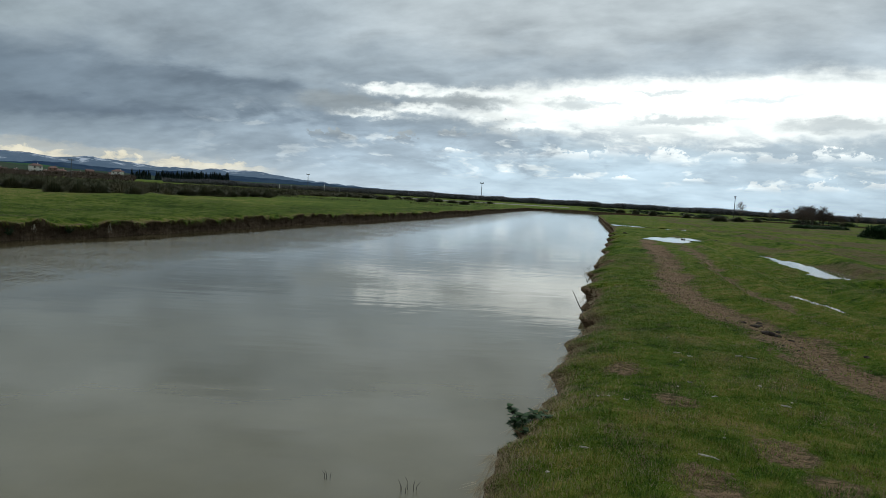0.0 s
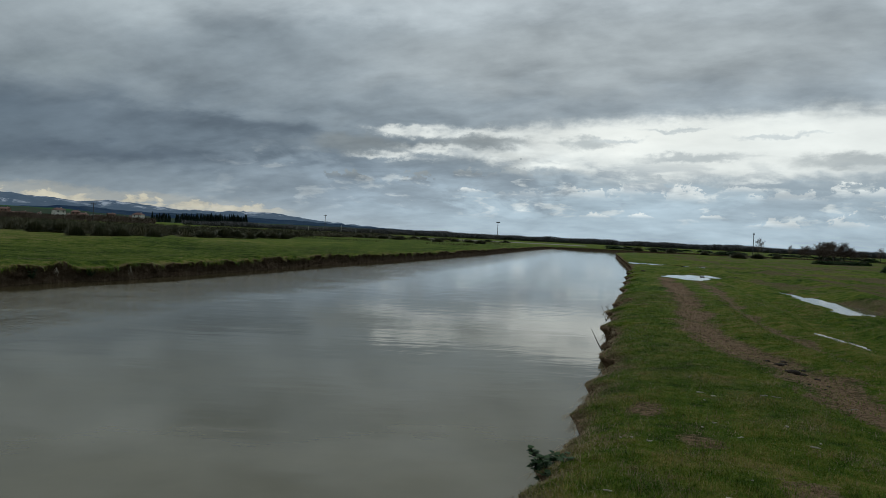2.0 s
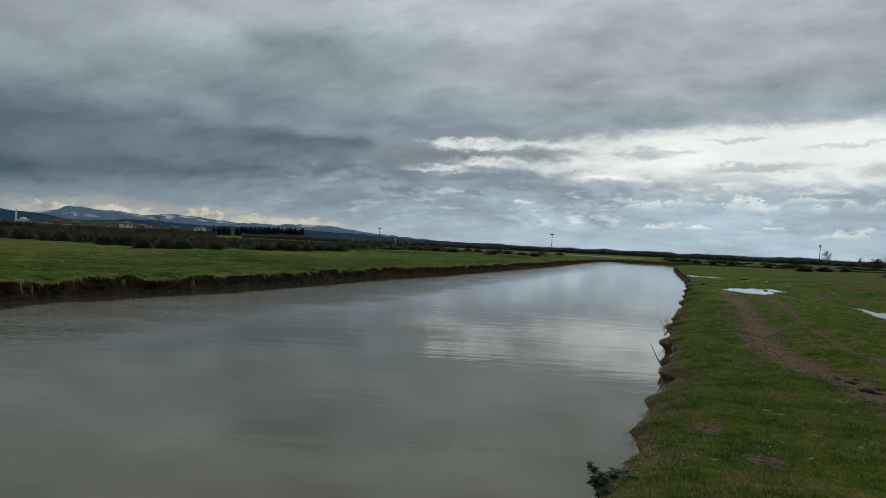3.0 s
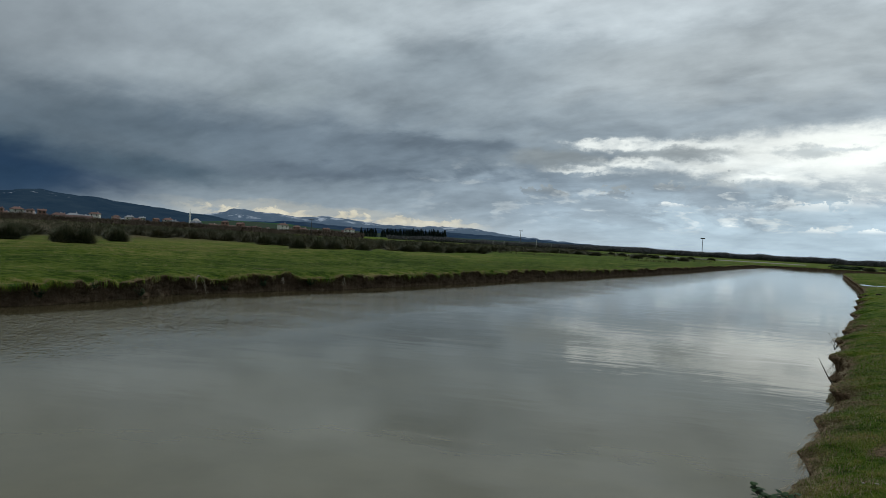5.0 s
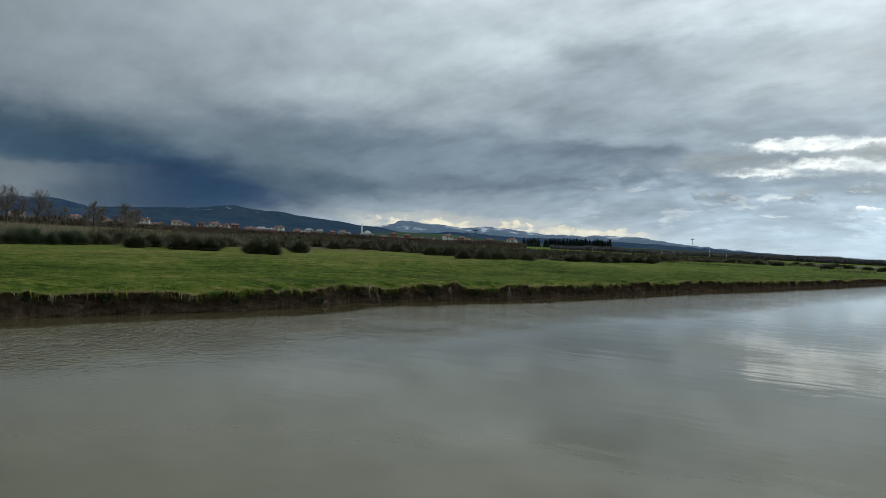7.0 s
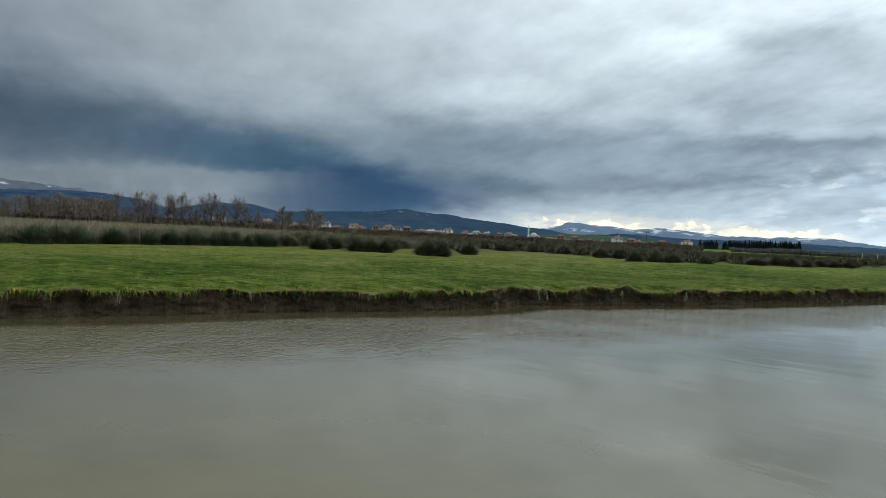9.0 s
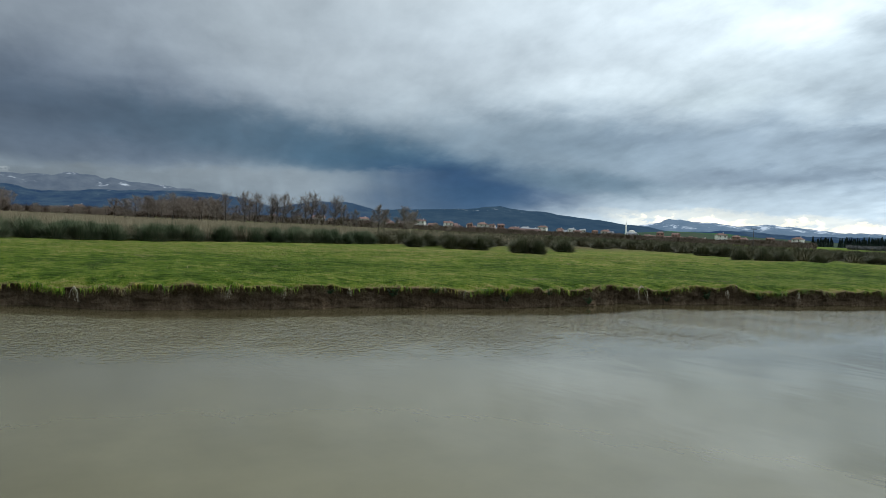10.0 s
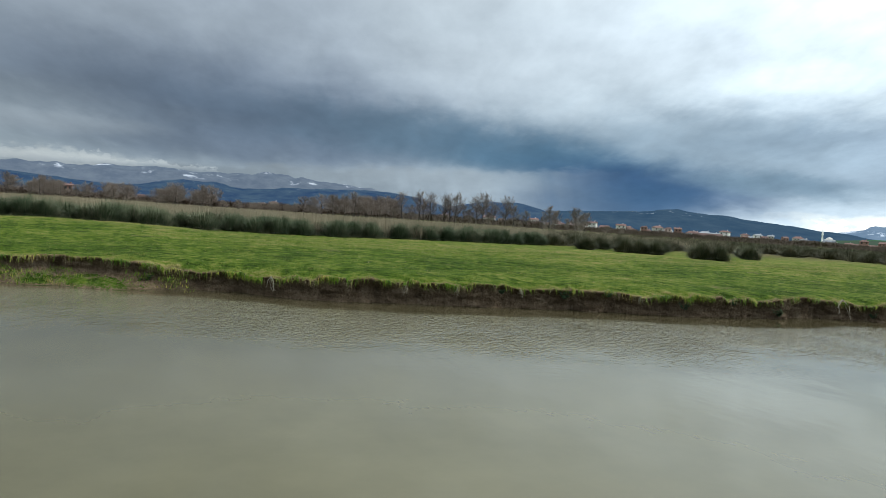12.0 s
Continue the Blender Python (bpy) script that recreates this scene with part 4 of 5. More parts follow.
for a, d, wide in [(21.4, 140, 2.2), (22.7, 152, 2.2), (19, 165, 1.6), (16.5, 180, 1.6), (24, 170, 1.5), (14, 200, 2.0), (15.2, 190, 1.4)]:
    x, y = bearing(a, d)
    rush(x, y, wide, 1.1, "dark rush tussock on the near-side field", "rushes on the near-side field")


def blade_field(name, label, category, pts, heights, widths, lean, mat, seed):
    """Uncountable blades as one mesh."""
    r = np.random.default_rng(seed)
    n = len(pts)
    v, f = blades(pts, r.random(n) * 2 * math.pi, np.abs(r.normal(lean, lean * 0.6, n)), heights, widths, 0.5)
    return tagged(new(name, mesh_of(name, v, f, mat)), label, category, kind="stuff")


r = np.random.default_rng(5)
n = 100000
a = radians(-100.0) + r.random(n) ** 1.25 * radians(56)
d = np.interp(np.degrees(a), (-100, -82, -68, -60, -54, -46, -38), (46, 47, 50, 60, 74, 92, 120)) * (1 + r.random(n) ** 1.6 * 1.3)
x, y = d * np.sin(a), d * np.cos(a)
z = left_land(x, y) - 0.05
patch = (0.92 + 0.6 * rough2(x * 0.12, y * 0.12, 90, 3)) * np.interp(np.degrees(a), (-100, -62, -54, -38), (1.0, 1.0, 0.75, 0.7))
blade_field("reed_bed", "tall dry tan reeds in a dense bed", "reeds", np.stack([x, y, z], 1), r.uniform(0.75, 1.5, n) * patch * (1 + 0.25 * np.clip((np.hypot(x, y) - 55) / 40, 0, 1)), r.uniform(0.012, 0.032, n), 0.28, REED, 6)

# the dense dark stand behind the lone tussocks
sv, sf = [], []
dome = [np.array([v.co for v in me.vertices]).reshape(-1, 5, 3)[:260].reshape(-1, 3) for me in RUSHES]
for i in range(1150):
    a = -57.5 + 51.5 * r.random()
    d = float(np.interp(a, (-57, -50, -44, -38, -32, -28, -22, -17, -7), (62, 68, 80, 92, 84, 72, 82, 105, 180))) * (1 + r.random() ** 1.2 * 1.5)
    x, y = bearing(a, d)
    if x > float(left_lip(np.array(y))) - 6:
        continue
    wide, tall = r.uniform(1.1, 2.1) * (1 + d / 400), r.uniform(0.95, 1.5)
    k0 = len(sv)
    pts = dome[i % 5] * np.array([wide, wide, tall]) + np.array([x, y, float(left_land(np.array(x), np.array(y)))])
    sv += pts.tolist()
    for w in range(260):
        j = k0 + 5 * w
        sf += [(j, j + 1, j + 2, j + 3), (j + 3, j + 2, j + 4)]
tagged(new("rush_stand", mesh_of("rush_stand", sv, sf, STAND)), "wide dense stand of dark winter rushes", "rushes", kind="stuff")

# dry rough grass further off, towards the town
n = 110000
a = radians(-102.0) + r.random(n) * radians(106)
d = 115 + r.random(n) ** 1.2 * 230
x, y = d * np.sin(a), d * np.cos(a)
ok = (x < left_lip(y) - 6) & (rough2(x * 0.04, y * 0.04, 96, 3) > np.interp(np.degrees(a), (-102, -45, -15, 4), (-0.5, -0.2, 0.02, 0.12)))
x, y, d = x[ok], y[ok], d[ok]
west = np.degrees(np.arctan2(x, y)) < -52
for side, mat, name, label in ((west, REED, "rough_grass", "rough brown winter scrub beyond the rushes"), (~west, STAND, "scrub_flat", "dark winter scrub and rushes across the flat")):
    px, py, pd = x[side], y[side], d[side]
    blade_field(name, label, "scrub", np.stack([px, py, left_land(px, py) - 0.05], 1), r.uniform(0.3, 0.85, len(px)) * (1 + 1.2 * rough2(px * 0.05, py * 0.05, 97, 3)), 0.0003 * pd, 0.6, mat, 8)


# ---------------------------------------------------------------- turf
def turf(name, label, pts, height, width, lean, mat, seed):
    rr = np.random.default_rng(seed)
    n = len(pts)
    h = rr.random(n) * 2 * math.pi
    l = np.abs(rr.normal(lean, 0.3, n))
    tip = pts + np.stack([np.cos(h) * np.sin(l), np.sin(h) * np.sin(l), np.cos(l)], 1) * height[:, None]
    v, f = spikes(pts, tip, width)
    return tagged(new(name, mesh_of(name, v, f, mat)), label, "grass", kind="stuff")


def near_points(n, seed, d0, d1, a0=-6, a1=36):
    rr = np.random.default_rng(seed)
    d = d0 * (d1 / d0) ** rr.random(n)
    a = np.radians(rr.uniform(a0, a1, n))
    x, y = d * np.sin(a), d * np.cos(a)
    lip = right_lip(y)
    off = x - lip
    keep = (off > 0.0) & (rr.random(n) > 0.86 * smooth(bare_of(x, y) + 0.5 * rough2(x * 4, y * 4, 88, 2), 0.2, 0.75))
    x, y, off = x[keep], y[keep], off[keep]
    fall = 0.24 + 0.14 * rough2(y * 0.7, 4.0, 61, 2)
    z = right_land(x, y) - fall * np.exp(-off / 0.38)
    wet = np.min([pool_reach(x, y, pool) for pool in POOLS], axis=0) < 1.1
    return np.stack([x, y, z - 0.006], 1)[~wet], off[~wet]


p, off = near_points(420000, 21, 3.3, 26)
rr = np.random.default_rng(3)
dist = np.hypot(p[:, 0], p[:, 1])
green = rr.random(len(p)) > 0.75 * np.exp(-off / 0.28) + 0.05 + 0.4 * smooth(rough2(p[:, 0] * 2.1, p[:, 1] * 1.6, 99, 4), 0.05, 0.3)
g = p[green]
turf("turf", "short grazed green grass on the near bank", g, rr.uniform(0.014, 0.046, len(g)) * np.maximum(0.25, 1 + 1.3 * rough2(g[:, 0] * 3.2, g[:, 1] * 3.2, 102, 3) + 1.5 * rough2(g[:, 0] * 8.0, g[:, 1] * 8.0, 103, 2)), 0.0022 + 0.0006 * dist[green], 0.7, GRASS, 31)
g = p[~green]
turf("dry_turf", "short dry straw-coloured grass along the bank's lip", g, rr.uniform(0.02, 0.06, len(g)), 0.0024 + 0.0006 * dist[~green], 0.9, STRAW, 32)

# turf on the far bank, its fringe hanging over the cut
n = 230000
y = rr.uniform(-8, 60, n)
off = rr.random(n) ** 1.3 * 26
x = left_lip(y) - off
z = left_land(x, y) - left_fall(y) * np.exp(-off / 0.6)
turf("far_turf", "bright green grazed grass on the far bank", np.stack([x, y, z - 0.01], 1), rr.uniform(0.02, 0.06, n) * np.maximum(0.3, 1 + 2.6 * rough2(x * 1.6, y * 1.6, 95, 3)), rr.uniform(0.010, 0.03, n), 0.8, FAR_GRASS, 33)
n = 26000
y = rr.uniform(-8, 60, n)
off = 26 * rr.random(n) ** 0.7
keep = rough2(left_lip(y) - off, y * 0.7, 98, 4) + 0.012 * off > 0.18
y, off = y[keep], off[keep]
x = left_lip(y) - off
turf("far_dry_turf", "dry yellowed grass tufts scattered over the far pasture", np.stack([x, y, left_land(x, y) - left_fall(y) * np.exp(-off / 0.6) - 0.01], 1), rr.uniform(0.03, 0.09, len(y)), rr.uniform(0.010, 0.03, len(y)), 0.8, STRAW, 34)
# grass that has slid down onto the shelf below the cut
n = 3200
y = rr.uniform(-9, 1.6, n)
s = rr.random(n)
keep = rough2(y * 1.1, s * 3.0, 101, 3) > 0.03
y, s = y[keep], s[keep]
x = left_lip(y) + 0.2 + s * 1.1
turf("shelf_grass", "ragged green grass on the slumped earth below the cut", np.stack([x, y, 0.36 - 0.34 * s], 1), rr.uniform(0.05, 0.16, len(y)), rr.uniform(0.012, 0.03, len(y)), 0.6, GRASS, 35)


def fringe(name, label, lip, sign, n, y0, y1, mat, seed, long, wide):
    q = np.random.default_rng(seed)
    y = q.uniform(y0, y1, n)
    y = y[q.random(n) < 0.08 + 3.4 * np.maximum(rough2(y * 2.2, 2.2, seed, 3), 0)]
    n = len(y)
    x = lip(y) + sign * q.uniform(-0.04, 0.06, n)
    if sign > 0:
        z = left_land(x, y) - left_fall(y)
    else:
        z = right_land(x, y) - (0.24 + 0.14 * rough2(y * 0.7, 4.0, 61, 2))
    base = np.stack([x, y, z + 0.01], 1)
    drop = q.uniform(0.25, 1.0, n) ** 1.6 * long
    tip = base + np.stack([sign * q.uniform(0.02, 0.14, n), q.normal(0, 0.05, n), -drop], 1)
    v, f = spikes(base, tip, q.uniform(0.5, 1.0, n) * wide)
    tagged(new(name, mesh_of(name, v, f, mat)), label, "grass", kind="stuff")


fringe("hanging_grass", "pale dry grass hanging over the far bank's cut edge", left_lip, 1, 9000, -8, 75, STRAW, 41, 0.30, 0.010)
fringe("hanging_turf", "dark green grass hanging over the far bank's cut edge", left_lip, 1, 30000, -8, 75, GRASS, 42, 0.24, 0.028)
fringe("lip_straw", "dry grass drooping over the near bank's edge", right_lip, -1, 9000, 2.5, 45, STRAW, 43, 0.12, 0.008)


# ---------------------------------------------------------------- bare trees
def bare_tree(seed, tall, spread, twigs=900, limbs=9, thick=0.004, mat=TWIG, name="bare_tree"):
    """One leafless tree: a tapered trunk, rising limbs and a haze of fine twigs."""
    q = random.Random(seed)
    root = new(name)
    tv, tf = [], []
    lean = Vector((q.uniform(-0.06, 0.06), q.uniform(-0.06, 0.06), 1))
    trunk = [tuple(lean * (tall * s) + Vector((q.uniform(-1, 1), q.uniform(-1, 1), 0)) * (0.02 * tall * s)) for s in (0, 0.12, 0.3, 0.5, 0.7, 0.9)]
    tube(tv, tf, [(0, 0, -0.2)] + trunk, [0.035 * tall, 0.026 * tall] + [0.022 * tall * (1 - s) + 0.02 for s in (0.12, 0.3, 0.5, 0.7, 0.95)], 6)
    cv, cf = [], []
    tips = []
    for i in range(limbs):
        s = 0.24 + 0.6 * (i + q.random()) / limbs
        start = lean * (tall * s)
        top = min(s + q.uniform(0.10, 0.24), 0.98)
        wide = spread * math.sqrt(max(0.06, 1 - ((top - 0.58) / 0.44) ** 2))
        a, out = q.uniform(0, 2 * math.pi), q.uniform(0.55, 1.0) * wide * tall
        end = lean * (tall * top) + Vector((math.cos(a) * out, math.sin(a) * out, 0))
        mid = start.lerp(end, 0.5) + Vector((0, 0, -0.06 * tall * q.random()))
        tube(cv, cf, [start, mid, end], [0.008 * tall * (1 - s) + 0.02, 0.004 * tall + 0.012, 0.012], 4)
        tips.append((mid, end))
        for j in range(5):       # side branches
            b0 = start.lerp(end, q.uniform(0.25, 0.95))
            turn, run = q.uniform(0, 2 * math.pi), q.uniform(0.09, 0.2) * tall
            b1 = b0 + Vector((math.cos(turn) * spread * 1.4, math.sin(turn) * spread * 1.4, q.uniform(0.1, 0.9))).normalized() * run
            tube(cv, cf, [b0, b1], [0.0022 * tall + 0.006, 0.006], 3)
            tips += [(b0, b1), (b0, b1)]
    tips.append((lean * (tall * 0.6), lean * tall))
    base, tip = [], []
    for i in range(twigs):
        p0, p1 = q.choice(tips)
        b = p0.lerp(p1, q.uniform(0.1, 1.0))
        a = q.uniform(0, 2 * math.pi)
        l = q.uniform(0.03, 0.085) * tall
        base.append(tuple(b))
        tip.append(tuple(b + Vector((math.cos(a) * 0.8, math.sin(a) * 0.8, q.uniform(-0.15, 1.1))) * l))
    v, f = spikes(np.array(base), np.array(tip), np.full(twigs, thick * tall))
    k0 = len(cv)
    cv += v
    cf += [tuple(k0 + i for i in face) for face in f]
    solid("trunk", tv, tf, BARK, root)
    solid("crown", cv, cf, mat, root)
    return root


def scaled_copy(proto, az, dist, scale, turn, z=0.6):
    ob = copy_thing(proto, Matrix())
    x, y = bearing(az, dist)
    ob.matrix_basis = pose(x, y, z, 0, 0, turn) @ Matrix.Scale(scale, 4)
    return ob


poplars = [tagged(bare_tree(s, 10.0, 0.36, 7500, 32, 0.0024), "tall leafless poplar with a dark trunk and fine twigs", "tree", "bare trees by the village") for s in (1, 2, 3)]
shrubs = [tagged(bare_tree(s, 5.5, 0.62, 8000, 42, 0.0042), "wide leafless brown willow shrub", "tree", "bare shrubs by the reeds") for s in (11, 12, 13, 14)]
for i, ob in enumerate(poplars + shrubs):
    x, y = bearing((-68.0, -66.0, -63.3, -77.3, -74.1, -71.9, -87.8)[i], (232, 236, 230, 205, 210, 215, 240)[i])
    ob.matrix_basis = pose(x, y, 0.6)
q = random.Random(4)
for a, s in [(-67.2, 0.95), (-65.1, 1.0), (-64.4, 0.7), (-62.8, 1.05), (-61.9, 0.85), (-61.0, 1.0), (-60.3, 0.8), (-69.4, 0.9), (-70.7, 0.85), (-59.2, 0.6), (-67.6, 0.8), (-65.5, 0.85)]:
    scaled_copy(q.choice(poplars), a, q.uniform(215, 255), s, q.uniform(0, 360))
elms = [tagged(bare_tree(s, 9.0, 0.40, 9000, 44, 0.0026), "dense leafless brown tree with a rounded twiggy crown", "tree", "round bare trees before the village") for s in (21, 22)]
for ob, a in zip(elms, (-57.4, -55.3)):
    x, y = bearing(a, 240)
    ob.matrix_basis = pose(x, y, 0.6) @ Matrix.Scale(0.92, 4)
for a, s in [(-57.0, 0.75), (-56.0, 0.55), (-54.6, 0.8), (-55.0, 0.7), (-58.0, 0.5), (-76.6, 0.7), (-75.0, 0.8), (-74.0, 0.85), (-73.0, 0.8), (-72.2, 0.9), (-71.2, 0.85), (-70.1, 0.75), (-63.9, 0.6), (-62.3, 0.6), (-68.6, 0.7)]:
    scaled_copy(q.choice(elms), a, q.uniform(225, 270), s, q.uniform(0, 360))
for i in range(125):
    a = q.choice([q.uniform(-79, -68), q.uniform(-79, -68), q.uniform(-99, -84), q.uniform(-99, -84), q.uniform(-68, -50), q.uniform(-84, -78)])
    big = 1.35 if -76 < a < -69.5 else (1.15 if a < -84 else 0.62)
    scaled_copy(q.choice(shrubs), a, q.uniform(205, 300), big * q.uniform(0.75, 1.1), q.uniform(0, 360))
for a, s, d in [(22.7, 0.85, 230), (24.8, 0.6, 240), (30.5, 0.62, 230), (31.4, 0.5, 240), (32.6, 0.6, 230), (-20.5, 0.3, 330)]:
    scaled_copy(poplars[1], a, d, s * 0.62, q.uniform(0, 360))
dark_brush = [tagged(bare_tree(s, 5.5, 0.62, 7000, 40, 0.0040, BROWN), "dark leafless brush at the edge of the field", "tree", "dark brush by the near-side field") for s in (31, 32)]
for ob, a in zip(dark_brush, (27.2, 28.3)):
    x, y = bearing(a, 200)
    ob.matrix_basis = pose(x, y, 0.6) @ Matrix.Scale(0.85, 4)
for i in range(20):
    a = q.uniform(25.4, 29.8)
    scaled_copy(q.choice(dark_brush), a, q.uniform(180, 215), q.uniform(0.6, 0.95) * (1.0 - abs(a - 27.4) * 0.2), q.uniform(0, 360))


def scrub_mesh(seed, count=3200):
    """An evergreen bush: many small leaf sprays round a low dome."""
    q = np.random.default_rng(seed)
    d = q.normal(0, 1, (count, 3))
    d[:, 2] = np.abs(d[:, 2])
    d /= np.linalg.norm(d, axis=1)[:, None]
    p = d * (0.55 + 0.45 * q.random((count, 1))) * np.array([1, 1, 0.75])
    p *= 1 + 0.5 * rough2(d[:, 0] * 2.5, d[:, 1] * 2.5, seed, 3)[:, None]
    tip = p + (d + q.normal(0, 0.7, (count, 3))) * 0.11
    v, f = spikes(p, tip, q.uniform(0.03, 0.07, count))
    return mesh_of("bush", v, f, WEED)


SCRUB = [scrub_mesh(s) for s in (1, 2, 3)]


def bush(az, dist, wide, tall, label="low dark evergreen hedge bush", z=0.62):
    x, y = bearing(az, dist)
    ob = new("bush", q.choice(SCRUB))
    ob.matrix_basis = pose(x, y, z, 0, 0, q.uniform(0, 360)) @ Matrix.Diagonal((wide, wide, tall, 1))
    return tagged(ob, label, "bush", "dark bushes on the near-side field")


for i in range(9):
    bush(26.9 + i * 0.33, 122 + i * 1.5, 1.4, 0.8)
bush(31.7, 80, 1.6, 1.75, "dense dark bush standing alone in the field")
bush(32.6, 80, 1.8, 1.6, "dense dark bush standing alone in the field")
bush(31.0, 82, 0.8, 0.7)
for i in range(34):
    bush(q.uniform(12, 35), q.uniform(210, 290), q.uniform(2, 4), q.uniform(0.7, 1.5))


def far_wood(name, label, az0, az1, near, far, count, low, tall, mat, seed, narrow=False, spread=0.28):
    """A distant belt of trees as upright sprays of twigs."""
    q = np.random.default_rng(seed)
    a = np.radians(q.uniform(az0, az1, count))
    d = q.uniform(near, far, count)
    x, y = d * np.sin(a), d * np.cos(a)
    h = q.uniform(0.75, 1.1, count) * tall * (1 + 0.5 * rough2(np.degrees(a) * 0.7, 1.0, seed, 3))
    base, tip, wid = [], [], []
    for k in range(26):
        up = q.random(count) if not narrow else np.full(count, (k + 1) / 26)
        ang = q.random(count) * 2 * math.pi
        out = h * (spread if not narrow else 0.16 * (1.05 - up))
        base.append(np.stack([x, y, 0.3 + h * (0.1 + 0.3 * up if not narrow else up * 0.75)], 1))
        tip.append(np.stack([x + out * np.cos(ang), y + out * np.sin(ang), 0.3 + h * (0.55 + 0.45 * up if not narrow else up * 0.85 + 0.1)], 1))
        wid.append(h * (0.05 if not narrow else 0.16))
    v, f = spikes(np.concatenate(base), np.concatenate(tip), np.concatenate(wid))
    tagged(new(name, mesh_of(name, v, f, mat)), label, "woods", kind="stuff")


far_wood("far_woods", "distant belt of leafless woods on the horizon, hazed grey-blue", -8, 42, 620, 780, 15000, 2, 5.8, HAZED_WOODS, 51, False, 0.5)
far_wood("far_thicket", "thin leafless thickets on the horizon", -22, 2, 560, 700, 5000, 1, 4.6, HAZED_WOODS, 52, False, 0.5)
far_wood("village_trees", "bare brown trees between the houses", -60, -24, 560, 1060, 6500, 1, 5.2, BROWN, 53, False, 0.5)
far_wood("orchard", "low bare brown hedges before the village", -60, -24, 330, 600, 2200, 1, 2.3, BROWN, 55, False, 0.6)
far_wood("village_trees_west", "bare brown trees before the western hills", -102, -58, 320, 600, 3200, 1, 5.0, BROWN, 54, False, 0.5)


# conifer plantation, tree by tree
def conifer(seed):
    q = np.random.default_rng(seed)
    root = new("conifer")
    tv, tf = [], []
    tube(tv, tf, [(0, 0, -0.2), (0, 0, 3), (0, 0, 7)], [0.18, 0.13, 0.03], 5)
    n = 260
    h = q.random(n) ** 0.8 * 6.2 + 0.7
    a = q.random(n) * 2 * math.pi
    reach = (7.4 - h) * 0.3 + 0.2
    b = np.stack([0 * h, 0 * h, h], 1)
    t = np.stack([np.cos(a) * reach, np.sin(a) * reach, h - 0.25 * reach + q.uniform(0, 0.5, n)], 1)
    v, f = spikes(b, t, q.uniform(0.3, 0.55, n))
    for j in range(6):
        z0, rim = 0.7 + j * 1.0, (7.2 - 0.7 - j * 1.0) * 0.24 + 0.15
        k0 = len(v)
        for w in range(11):
            a0, out = 2 * math.pi * w / 11, rim * float(q.uniform(0.75, 1.15))
            v.append((math.cos(a0) * out, math.sin(a0) * out, z0 - 0.25 + float(q.uniform(-0.2, 0.2))))
        v.append((0, 0, z0 + 1.7))
        f += [(k0 + w, k0 + (w + 1) % 11, k0 + 11) for w in range(11)]
    solid("trunk", tv, tf, BARK, root)
    solid("crown", v, f, CONIFER, root)
    return tagged(root, "narrow dark conifer in a planted row", "tree", "conifer plantation")


firs = [conifer(s) for s in (1, 2, 3)]
for i, ob in enumerate(firs):
    x, y = bearing((-24.2, -21.0, -18.0)[i], 1450)
    ob.matrix_basis = pose(x, y, 0.5) @ Matrix.Scale(2.8, 4)
for i in range(96):
    i = i * 57 / 95
    a = -24.3 + 7.0 * i / 57
    lift = 0.62 + 0.38 * (i / 57) ** 0.5
    if 0.16 < i / 57 < 0.30 and q.random() < 0.55:
        continue
    scaled_copy(q.choice(firs), a + q.uniform(-0.05, 0.05), q.uniform(1440, 1500), 2.85 * lift * q.uniform(0.9, 1.25), q.uniform(0, 360), 0.5)


# ---------------------------------------------------------------- village
def house(wide, deep, storeys, wall_mat, roof_mat, hip=True, bays=3):
    """A plain country house: rendered walls, an overhanging tiled roof, a chimney, rows of windows and a door."""
    root = new("house")
    h = 2.9 * storeys + 0.3
    bm = bmesh.new()
    box_into(bm, -wide / 2, wide / 2, -deep / 2, deep / 2, -3.4, h)
    part("wall", bm, wall_mat, root)
    o = 0.6
    rise = 0.28 * deep
    inset = deep * 0.45 if hip else 0.0
    verts = [(-wide / 2 - o, -deep / 2 - o, h), (wide / 2 + o, -deep / 2 - o, h), (wide / 2 + o, deep / 2 + o, h), (-wide / 2 - o, deep / 2 + o, h),
             (-wide / 2 - o + inset, 0, h + rise), (wide / 2 + o - inset, 0, h + rise)]
    low = [(v[0], v[1], v[2] - 0.18) for v in verts[:4]]
    faces = [(0, 1, 5, 4), (2, 3, 4, 5), (1, 2, 5), (3, 0, 4), (0, 1, 7, 6), (1, 2, 8, 7), (2, 3, 9, 8), (3, 0, 6, 9), (6, 7, 8, 9)]
    roof = solid("roof", verts + low, faces, roof_mat, root)
    bm = bmesh.new()
    box_into(bm, wide * 0.2, wide * 0.2 + 0.6, 0.4, 1.0, h + rise * 0.3, h + rise + 0.8, 0.04)
    part("chimney", bm, wall_mat, roof)
    for s in range(storeys):
        for i in range(bays):
            x = (i + 0.5) / bays * wide - wide / 2
            z = 0.3 + 2.9 * s
            door = s == 0 and i == bays // 2
            bm = bmesh.new()
            box_into(bm, x - 0.6, x + 0.6, -deep / 2 - 0.05, -deep / 2 + 0.06, z + (0.0 if door else 0.8), z + 2.2, 0.02)
            part("door" if door else "window", bm, PANE, root, "dark door" if door else "")
    return root


def face_home(ob, az, dist, turn=0.0, z=0.5):
    """Stand a thing at a bearing, its front turned towards the river, then by turn."""
    x, y = bearing(az, dist)
    ob.matrix_basis = pose(x, y, z, 0, 0, -az + turn)
    return ob


